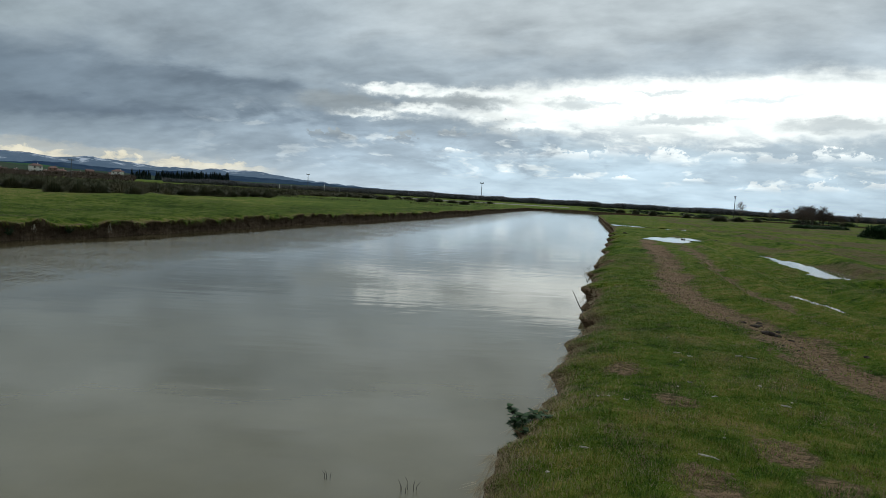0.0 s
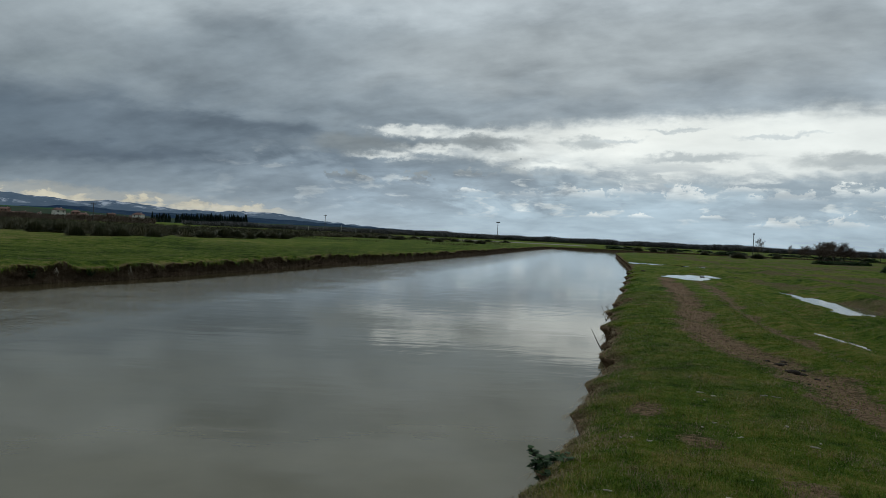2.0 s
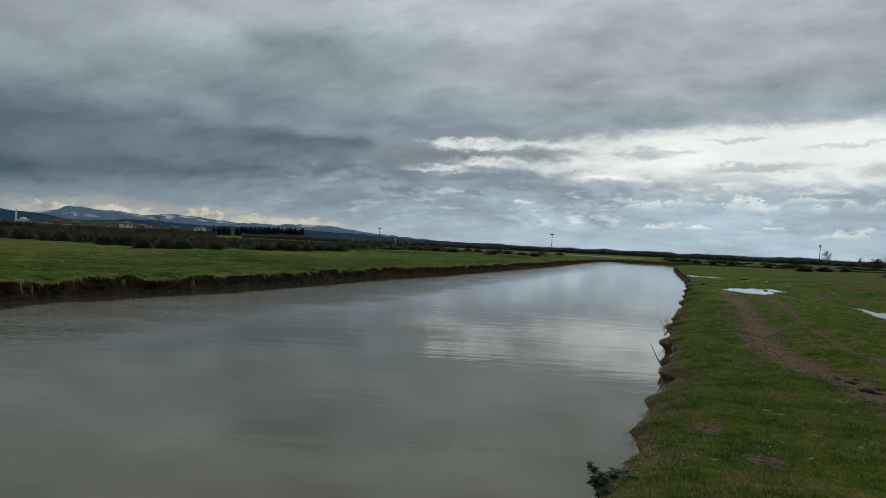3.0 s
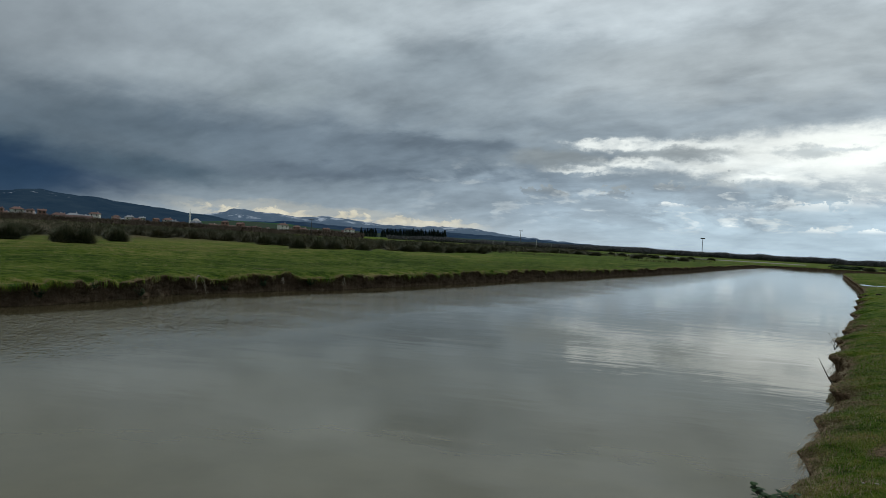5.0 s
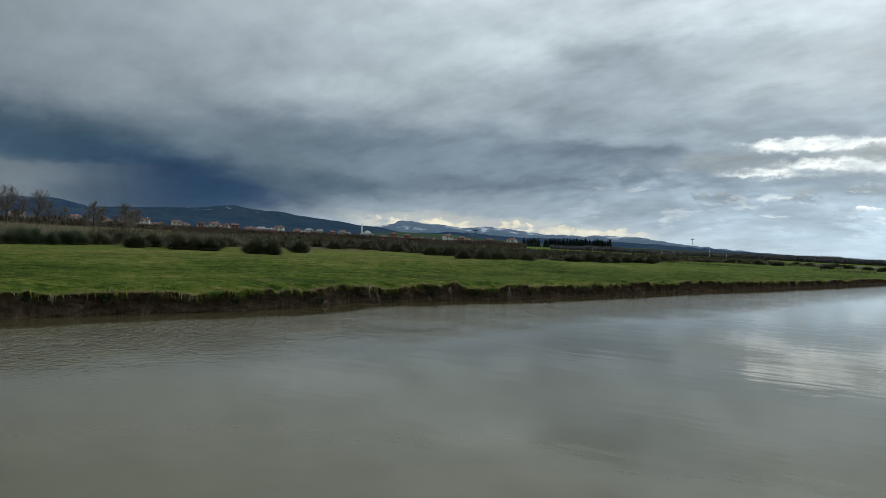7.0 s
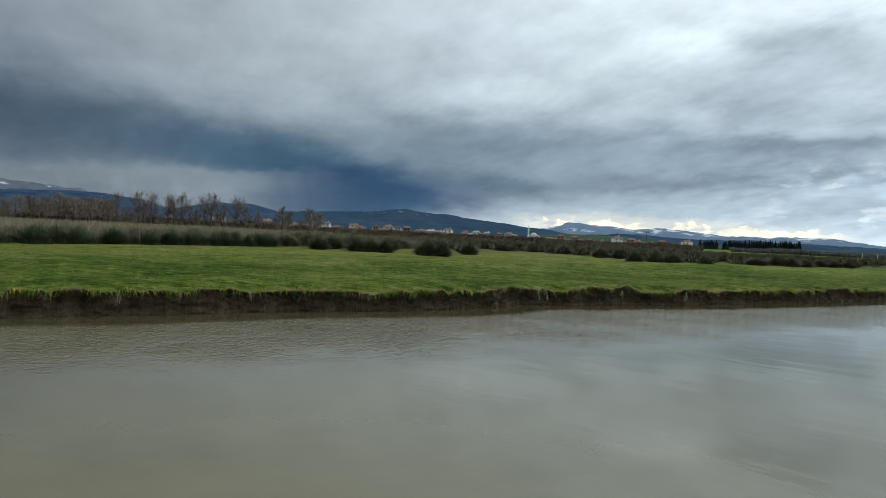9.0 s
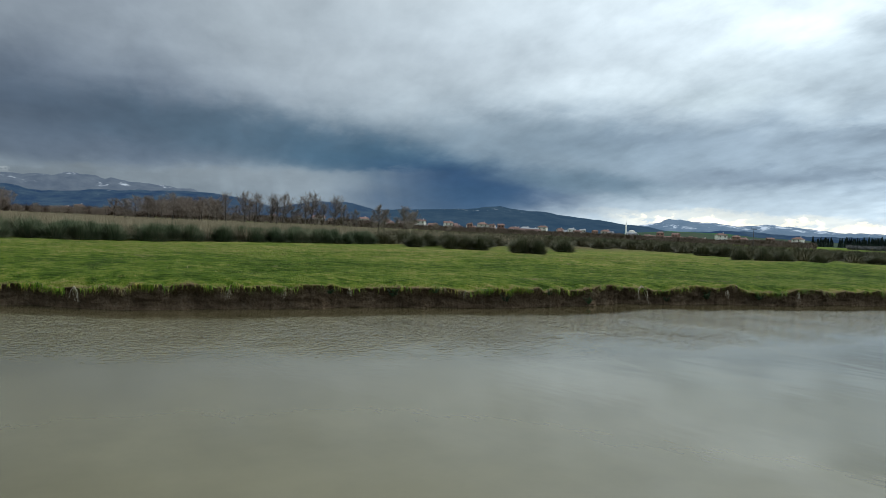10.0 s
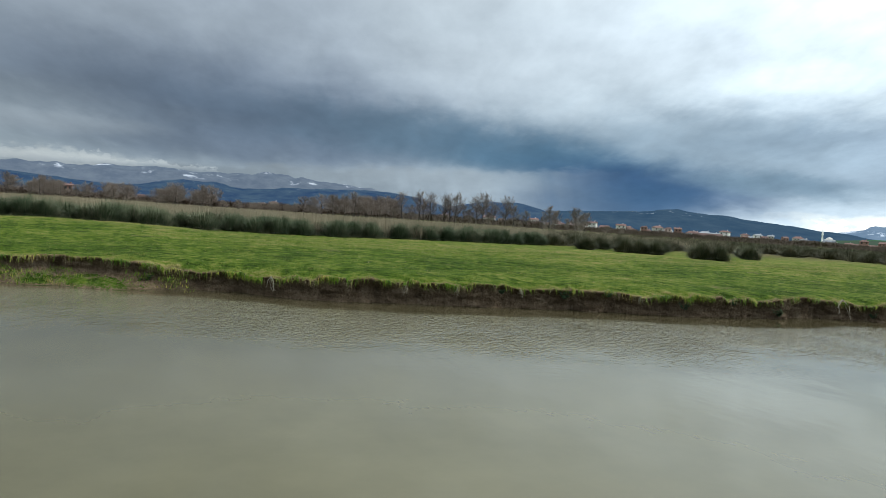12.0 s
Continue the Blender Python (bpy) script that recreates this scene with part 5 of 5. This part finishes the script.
q = random.Random(12)
LOOKS = [(WHITE_WALL, TILES, "white rendered village house with a red tiled roof"), (PINK_WALL, TILES, "pink rendered village house with a red tiled roof"),
         (BRICK_WALL, TILES, "bare red-brick village house with a tiled roof"), (WHITE_WALL, GREY_ROOF, "white village house with a grey sheet roof")]
# bearing, distance, width, storeys, look, turn
OLD_STREET = [(-58.6, 620, 14, 2, 0, 20), (-57.9, 640, 9, 1, 3, -10), (-56.5, 600, 13, 1, 0, 10), (-53.9, 560, 11, 2, 0, -15), (-52.9, 600, 8, 1, 0, 15), (-51.7, 620, 12, 2, 0, 12), (-49.9, 640, 11, 2, 2, -8)]
MILL_STREET = [(-48.9, 600, 15, 2, 0, 18), (-48.1, 640, 12, 2, 1, -12), (-47.4, 610, 12, 2, 2, 8), (-46.3, 640, 16, 1, 1, -5), (-45.4, 600, 20, 1, 3, 5), (-44.0, 610, 13, 2, 0, -18), (-42.6, 700, 10, 1, 2, 12)]
MOSQUE_QUARTER = [(-41.2, 680, 14, 1, 0, -8), (-40.8, 760, 12, 2, 3, 8), (-39.0, 820, 16, 2, 0, 12), (-38.5, 820, 12, 1, 1, -8), (-31.6, 860, 12, 2, 0, 10), (-30.7, 880, 10, 1, 1, -10), (-29.8, 840, 14, 2, 0, 6)]
FIELD_EDGE = [(-28.9, 900, 10, 1, 3, -6), (-27.7, 860, 12, 2, 0, -12), (-27.1, 850, 11, 2, 1, 10), (-26.2, 880, 14, 1, 0, 8), (-25.4, 900, 10, 2, 2, -8), (-33.4, 900, 9, 1, 0, 6), (-84.4, 420, 9, 2, 1, 5)]
WEST_FARMS = [(-90.2, 330, 6, 1, 0, -15), (-91.4, 340, 8, 1, 3, 12), (-94.2, 330, 8, 2, 2, -6), (-95.4, 360, 7, 1, 2, 8), (-80.4, 520, 12, 1, 0, 8), (-79.6, 540, 9, 2, 0, -6), (-75.0, 560, 9, 1, 1, 10)]
HILL_FOOT = [(-72.6, 600, 10, 2, 0, -10), (-70.4, 580, 9, 1, 3, 5), (-65.8, 620, 14, 2, 0, 8), (-63.8, 640, 18, 2, 0, -6), (-62.2, 600, 22, 2, 0, 4), (-61.2, 640, 12, 2, 1, -12), (-60.0, 620, 12, 1, 0, 10)]
for a, d, wide, storeys, look_no, turn in OLD_STREET + MILL_STREET + MOSQUE_QUARTER + FIELD_EDGE + WEST_FARMS + HILL_FOOT:
    d *= 1.6 if -67 < a < -59 else 1.22
    wall_mat, roof_mat, label = LOOKS[look_no]
    wide *= q.uniform(0.52, 0.78) * (0.75 if a > -36 else 1.0)
    storeys = 1 if a > -36 else storeys
    ob = house(wide, wide * q.uniform(0.6, 0.8), storeys, wall_mat, roof_mat, q.random() < 0.6, max(2, round(wide / 4)))
    tagged(face_home(ob, a, d, turn, 0.7 if a < -66 else 2.4), label, "house", "village houses")


for i in range(84):       # the rest of the village, house behind house
    a = q.choice([q.uniform(-60, -41), q.uniform(-41, -24), q.uniform(-56, -44), q.uniform(-98, -62)])
    wall_mat, roof_mat, label = LOOKS[q.choice([0, 0, 1, 1, 2, 3])]
    wide = q.uniform(6, 10)
    ob = house(wide, wide * q.uniform(0.65, 0.85), q.choice([1, 1, 2]), wall_mat, roof_mat, q.random() < 0.6, 2)
    tagged(face_home(ob, a, q.uniform(700, 1150), q.uniform(-30, 30), 0.8 if a < -62 else 2.2), label, "house", "village houses")


def mosque():
    root = new("mosque")
    bm = bmesh.new()
    box_into(bm, -7, 7, -6, 6, -3.4, 6.2, 0.1)
    box_into(bm, 7, 9.5, -5, 5, -3.4, 4.2, 0.1)
    part("hall", bm, MARBLE, root)
    bm = bmesh.new()
    bmesh.ops.create_uvsphere(bm, u_segments=24, v_segments=12, radius=4.6, matrix=Matrix.Translation((0, 0, 6.2)) @ Matrix.Diagonal((1, 1, 0.75, 1)))
    bmesh.ops.create_cone(bm, cap_ends=True, segments=20, radius1=4.9, radius2=4.8, depth=1.0, matrix=Matrix.Translation((0, 0, 6.5)))
    part("dome", bm, WHITE_WALL, root, "pale rounded dome")
    mv, mf = [], []
    tube(mv, mf, [(-8.6, -4.0, z) for z in (-3.4, 4, 4.6, 12.5, 12.7, 13.6, 13.7, 16.6, 16.7)], [1.5, 1.5, 1.1, 1.0, 1.6, 1.6, 1.0, 0.95, 1.0], 12)
    minaret = solid("minaret", mv, mf, MARBLE, root, "slender white minaret")
    mv, mf = [], []
    tube(mv, mf, [(-8.6, -4.0, z) for z in (16.7, 20.6, 22.8)], [1.0, 0.2, 0.05], 12)
    solid("spire", mv, mf, MARBLE, minaret, "pale pointed cap")
    for i in range(4):
        bm = bmesh.new()
        box_into(bm, -5.0 + 3.0 * i, -3.9 + 3.0 * i, -6.06, -5.9, 1.0, 3.6, 0.03)
        part("window", bm, PANE, root)
    return tagged(root, "white village mosque with a slender minaret and dome", "mosque")


face_home(mosque(), -36.99, 1080, 0, 3.6)


def long_shed(az, dist, wide, turn):
    root = new("farm_shed")
    bm = bmesh.new()
    box_into(bm, -wide / 2, wide / 2, -6, 6, -0.4, 3.2)
    part("wall", bm, PINK_WALL, root)
    o = 0.5
    verts = [(-wide / 2 - o, -6.5, 3.1), (wide / 2 + o, -6.5, 3.1), (wide / 2 + o, 6.5, 3.1), (-wide / 2 - o, 6.5, 3.1), (-wide / 2 - o, 0, 5.6), (wide / 2 + o, 0, 5.6)]
    solid("roof", verts, [(0, 1, 5, 4), (2, 3, 4, 5), (1, 2, 5), (3, 0, 4), (3, 2, 1, 0)], TILES, root)
    return tagged(face_home(root, az, dist, turn), "long low farm shed with a red tiled roof", "shed", "farm sheds")


long_shed(-34.6, 1000, 34, 8)
long_shed(-33.0, 980, 30, 8)
long_shed(-45.2, 720, 26, -6)


# ---------------------------------------------------------------- masts and posts
def mast(az, dist, tall, arm, kind_of, label):
    root = new("utility_pole")
    v, f = [], []
    tube(v, f, [(0, 0, -0.5), (0, 0, tall * 0.5), (0, 0, tall)], [0.019 * tall, 0.016 * tall, 0.012 * tall], 7)
    pole = solid("pole", v, f, METAL, root)
    bm = bmesh.new()
    box_into(bm, -arm, arm, -0.12, 0.12, tall - 0.5, tall - 0.22, 0.02)
    if kind_of == "lamp":
        box_into(bm, -arm * 1.1, arm * 1.1, -0.3, 0.3, tall - 0.22, tall + 0.05, 0.03)
    part("crossarm", bm, METAL, root)
    for s in (-0.8, 0.0, 0.8):
        bm = bmesh.new()
        bmesh.ops.create_cone(bm, cap_ends=True, segments=8, radius1=0.1, radius2=0.07, depth=0.35, matrix=Matrix.Translation((arm * s, 0, tall + 0.1)))
        part("insulator", bm, METAL, root)
    face_home(root, az, dist)
    return tagged(root, label, "pole")


mast(-11.2, 420, 10.4, 1.0, "power", "dark wooden power pole with a short crossarm")
mast(2.85, 430, 11.6, 1.1, "lamp", "tall steel floodlight mast above the far woods")
mast(22.35, 260, 7.6, 0.3, "power", "thin steel power pole beside a bare tree")
mast(-28.2, 320, 8.0, 1.1, "power", "power pole with a crossarm before the village")
for a, d, h in [(-9.9, 420, 5.0), (-12.5, 430, 3.4), (-13.4, 430, 3.2), (-8.7, 440, 3.0)]:
    root = new("post")
    v, f = [], []
    tube(v, f, [(0, 0, -0.3), (0, 0, h * 0.6), (0, 0, h)], [0.16, 0.14, 0.12], 6)
    solid("shaft", v, f, WHITE_WALL, root)
    bm = bmesh.new()
    box_into(bm, -0.2, 0.2, -0.2, 0.2, h - 0.02, h + 0.1, 0.03)
    part("cap", bm, METAL, root)
    tagged(face_home(root, a, d), "white marker post far across the fields", "post", "marker posts")


def dyke():
    """The low road bank across the head of the river."""
    verts, faces = [], []
    n = 60
    for i in range(n):
        a = -4 + 14 * i / (n - 1)
        for out, z in ((268, 0.4), (271, 0.9), (272, 1.0), (274, 1.0), (275, 0.9), (278, 0.4)):
            d = out + 6 * math.sin(a * 0.2)
            x, y = bearing(a, d)
            verts.append((x, y, z + 0.1 * float(rough2(a * 2, out, 5, 2))))
    for i in range(n - 1):
        for j in range(5):
            k0 = i * 6 + j
            faces.append((k0, k0 + 6, k0 + 7, k0 + 1))
    return tagged(new("road", mesh_of("road", verts, faces, STONE, False)), "pale gravel road on a low bank beyond the river", "road", kind="structure")


dyke()


# ---------------------------------------------------------------- small things on the near bank
def ground_at(x, y):
    off = x - float(right_lip(np.array(y)))
    return float(right_land(np.array(x), np.array(y))) - (0.24 + 0.14 * float(rough2(y * 0.7, 4.0, 61, 2))) * math.exp(-max(off, 0) / 0.38)


def dung_pile(x, y, size, seed):
    bm = bmesh.new()
    qq = random.Random(seed)
    for i in range(5):
        s = size * qq.uniform(0.5, 0.8)
        m = Matrix.Translation((qq.uniform(-0.6, 0.6) * size, qq.uniform(-0.6, 0.6) * size, s * 0.3)) @ Matrix.Diagonal((s, s * qq.uniform(0.7, 1.1), s * 0.55, 1))
        bmesh.ops.create_icosphere(bm, subdivisions=2, radius=1, matrix=m)
    for v in bm.verts:
        v.co += v.co.normalized() * (noise.noise(v.co * 22 + Vector((seed, 0, 0))) * size * 0.2)
    ob = part("dung_pile", bm, DUNG, None)
    ob.location = (x, y, ground_at(x, y) - 0.01)
    return tagged(ob, "dark cattle dung dropped on the bare track", "dung", "dung on the track")


for i, (x, y, s) in enumerate([(4.8, 10.5, 0.07), (4.95, 10.65, 0.06), (4.7, 9.9, 0.09), (4.85, 9.85, 0.06), (4.78, 10.85, 0.055), (5.05, 10.9, 0.05), (4.9, 9.55, 0.045), (4.5, 9.0, 0.04), (4.62, 8.85, 0.035),
                               (4.82, 9.1, 0.035), (4.35, 9.2, 0.03), (5.0, 10.2, 0.05), (5.3, 8.5, 0.05), (5.45, 8.2, 0.045), (14.3, 40.3, 0.09), (14.5, 42.3, 0.10), (16.2, 41.6, 0.09), (11.5, 44.5, 0.14), (11.2, 45.5, 0.14)]):
    dung_pile(x, y, s, i)


def clods():
    """Loose crumbs of trodden earth along the track and the bare spots."""
    q = np.random.default_rng(61)
    n = 2400
    y = 4.0 * (34 / 4.0) ** q.random(n)
    x = np.interp(y, *zip(*TRACK)) + q.normal(0, 0.42, n)
    keep = bare_of(x, y) + 0.25 * q.random(n) > 0.42
    x, y = x[keep], y[keep]
    z = right_land(x, y)
    size = q.uniform(0.004, 0.014, len(x)) * (1 + 0.035 * y)
    verts, faces = [], []
    for px, py, pz, s in zip(x, y, z, size):
        k0 = len(verts)
        a, b, c = q.uniform(0.6, 1.3, 3) * s
        t = q.uniform(0, 3.14)
        u, w = math.cos(t), math.sin(t)
        verts += [(px + a * u, py + a * w, pz), (px - b * w, py + b * u, pz), (px - a * u, py - a * w, pz), (px + b * w, py - b * u, pz), (px + 0.3 * a, py, pz + 0.8 * c), (px - 0.2 * a, py + 0.2 * b, pz + 0.6 * c)]
        faces += [(k0, k0 + 1, k0 + 4), (k0 + 1, k0 + 5, k0 + 4), (k0 + 1, k0 + 2, k0 + 5), (k0 + 2, k0 + 3, k0 + 5), (k0 + 3, k0 + 4, k0 + 5), (k0 + 3, k0, k0 + 4)]
    return tagged(new("clods", mesh_of("clods", verts, faces, CLOD)), "crumbled brown earth clods scattered along the track", "earth", kind="stuff")


clods()


def stick(x, y, length, turn, thick, label, mat=PAPER, name="stick"):
    qq = random.Random(int(x * 100))
    v, f = [], []
    pts = [(length * (s - 0.5), qq.uniform(-0.06, 0.06) * length, 0.012 + qq.uniform(0, 0.01)) for s in (0, 0.3, 0.65, 1.0)]
    tube(v, f, pts, [thick * 0.7, thick, thick * 0.9, thick * 0.4], 6)
    ob = new(name, mesh_of(name, v, f, mat))
    ob.matrix_basis = pose(x, y, ground_at(x, y) + 0.008, 0, 0, turn)
    return tagged(ob, label, "stick", "driftwood on the grass")


for x, y, l, turn, th in [(1.88, 4.62, 0.15, -20, 0.011), (1.93, 4.58, 0.1, -30, 0.008), (3.1, 6.0, 0.16, -60, 0.012), (3.62, 7.9, 0.2, -35, 0.01), (3.5, 7.95, 0.16, 10, 0.014), (2.8, 8.0, 0.13, -10, 0.012), (2.9, 7.85, 0.1, -30, 0.01),
                          (4.3, 7.6, 0.22, 15, 0.008), (2.5, 6.7, 0.08, 5, 0.012), (1.7, 6.0, 0.08, 0, 0.012), (1.1, 4.8, 0.12, -10, 0.012), (2.55, 6.2, 0.1, 15, 0.01)]:
    stick(x, y, l * 0.6, turn, th * 0.6, "short bleached piece of driftwood lying on the grass")


def chip(x, y, size, seed):
    bm = bmesh.new()
    bmesh.ops.create_icosphere(bm, subdivisions=2, radius=size)
    for v in bm.verts:
        v.co = Vector((v.co.x, v.co.y * 0.8, v.co.z * 0.5)) * (1 + 0.5 * noise.noise(v.co * 30 + Vector((seed, 0, 0))))
    ob = part("pebble", bm, PAPER, None)
    ob.location = (x, y, ground_at(x, y) + size * 0.2)
    return tagged(ob, "small white chip of shell or stone in the grass", "pebble", "white chips in the grass")


for i, (x, y, s) in enumerate([(3.2, 6.75, 0.022), (1.6, 6.2, 0.014), (1.5, 6.2, 0.014), (0.8, 4.5, 0.014), (3.25, 6.2, 0.012), (2.2, 5.1, 0.012), (2.75, 7.7, 0.014), (2.35, 6.6, 0.013), (2.05, 9.6, 0.02), (3.0, 9.0, 0.014)]):
    chip(x, y, s, i)


def weed_plant(x, y, z, size, seed, label):
    """A bank weed: stems with broad toothed leaves."""
    qq = random.Random(seed)
    root = new("weed")
    sv, sf, lv, lf = [], [], [], []
    for i in range(11):
        a = qq.uniform(0, 2 * math.pi)
        tip = Vector((math.cos(a) * 0.6, math.sin(a) * 0.6, qq.uniform(0.4, 1.0))) * size * qq.uniform(0.6, 1.0)
        tube(sv, sf, [(0, 0, 0), tuple(tip * 0.5 + Vector((0, 0, 0.05 * size))), tuple(tip)], [0.006, 0.005, 0.003], 4)
        for j in range(26):
            c = tip * qq.uniform(0.25, 1.05)
            b = qq.uniform(0, 2 * math.pi)
            d = Vector((math.cos(b), math.sin(b), qq.uniform(-0.3, 0.5))) * size * qq.uniform(0.14, 0.27)
            s = Vector((-math.sin(b), math.cos(b), 0)) * size * 0.085
            k0 = len(lv)
            lv += [tuple(c), tuple(c + d * 0.45 + s), tuple(c + d * 0.7 + s * 0.5), tuple(c + d + Vector((0, 0, -0.03 * size))), tuple(c + d * 0.7 - s * 0.5), tuple(c + d * 0.45 - s)]
            lf.append((k0, k0 + 1, k0 + 2, k0 + 3, k0 + 4, k0 + 5))
    solid("stem", sv, sf, BARK, root)
    solid("foliage", lv, lf, WEED, root)
    root.location = (x, y, z)
    return tagged(root, label, "plant")


for wx, wy, wz, ws, wn in [(0.840, 5.75, 0.26, 0.37, 1), (0.910, 5.88, 0.32, 0.34, 2), (0.850, 5.7, 0.12, 0.36, 3), (0.830, 5.82, 0.36, 0.32, 4), (0.850, 5.66, 0.04, 0.30, 5)]:
    weed_plant(wx, wy, wz, ws, wn, "dark green leafy weed growing out of the bank edge")


def water_reed(x, y, seed):
    """A few thin dead stalks standing in the shallows."""
    qq = random.Random(seed)
    v, f = [], []
    for i in range(3):
        dx, dy, h = qq.uniform(-0.03, 0.03), qq.uniform(-0.03, 0.03), qq.uniform(0.06, 0.13)
        tube(v, f, [(dx, dy, -0.3), (dx * 1.4, dy, h * 0.6), (dx * 2.4, dy, h)], [0.003, 0.0025, 0.001], 4)
    ob = new("reed_stalks", mesh_of("reed_stalks", v, f, BARK))
    ob.location = (x, y, 0)
    return tagged(ob, "thin dead reed stalks standing in the shallow water", "reed", "reed stalks in the shallows")


water_reed(-0.17, 5.34, 1)
water_reed(-0.11, 5.40, 2)
water_reed(-0.79, 5.52, 3)


def twiggy(x, y, z, size, seed, label, up=1.0, mat=BARK, name="dead_stems", spread=0.5):
    qq = random.Random(seed)
    v, f = [], []
    for i in range(7):
        a = qq.uniform(0, 2 * math.pi)
        d = Vector((math.cos(a) * spread, math.sin(a) * spread, up * qq.uniform(0.5, 1.0))) * size
        m = d * 0.5 + Vector((qq.uniform(-0.1, 0.1), qq.uniform(-0.1, 0.1), 0.1)) * size
        tube(v, f, [(0, 0, 0), tuple(m), tuple(d)], [0.012 * size + 0.003, 0.008 * size + 0.002, 0.002], 4)
        for j in range(3):
            s = m.lerp(d, qq.random())
            e = s + Vector((qq.uniform(-0.3, 0.3), qq.uniform(-0.3, 0.3), 0.3 * up)) * size * 0.5
            tube(v, f, [tuple(s), tuple(e)], [0.006 * size + 0.001, 0.001], 3)
    ob = new(name, mesh_of(name, v, f, mat))
    ob.location = (x, y, z)
    return tagged(ob, label, "plant")


for tx, ty, tz, ts, tn in [(4.32, 20.2, 0.18, 0.42, 3), (4.22, 20.0, 0.12, 0.3, 4), (4.5, 20.7, 0.2, 0.36, 6)]:
    twiggy(tx, ty, tz, ts, tn, "bare dead weed stems on the bank edge")
v, f = [], []
tube(v, f, [(2.95, 13.9, 0.12), (2.82, 13.95, 0.34), (2.68, 14.0, 0.62)], [0.013, 0.010, 0.004], 5)
tagged(new("stick", mesh_of("stick", v, f, BARK)), "dark dead branch slanting out of the bank", "stick")


def on_far_bank(y, out, z):
    return float(left_lip(np.array(y))) + out, y, z


x, y, z = on_far_bank(20.5, 0.05, 0.66)
twiggy(x, y, z, 0.9, 8, "pale exposed roots spreading down the far bank", -0.8, PALE_ROOT, "exposed_roots")
for y0, size, seed in [(6.5, 0.35, 11), (3.2, 0.45, 13), (9.8, 0.28, 14), (24.2, 0.35, 16), (27.0, 0.4, 18), (7.9, 0.3, 32), (13.1, 0.3, 35)]:
    x, y, z = on_far_bank(y0, 0.06, 0.55)
    twiggy(x, y, z, size, seed, "thin pale roots hanging from the far bank", -0.9, PALE_ROOT, "exposed_roots", 0.22)
for y0, z0, size, seed in [(11.0, 0.32, 0.3, 21), (17.8, 0.08, 0.28, 22), (23.2, 0.2, 0.34, 23), (21.5, 0.1, 0.24, 24), (12.2, 0.45, 0.26, 25), (0.2, 0.12, 0.3, 26), (14.4, 0.2, 0.26, 27), (16.1, 0.38, 0.22, 28), (25.4, 0.2, 0.3, 29), (9.2, 0.4, 0.22, 30)]:
    x, y, z = on_far_bank(y0, 0.02, z0)
    weed_plant(x, y, z, size, seed, "small green weed rooted in the far bank's earth")
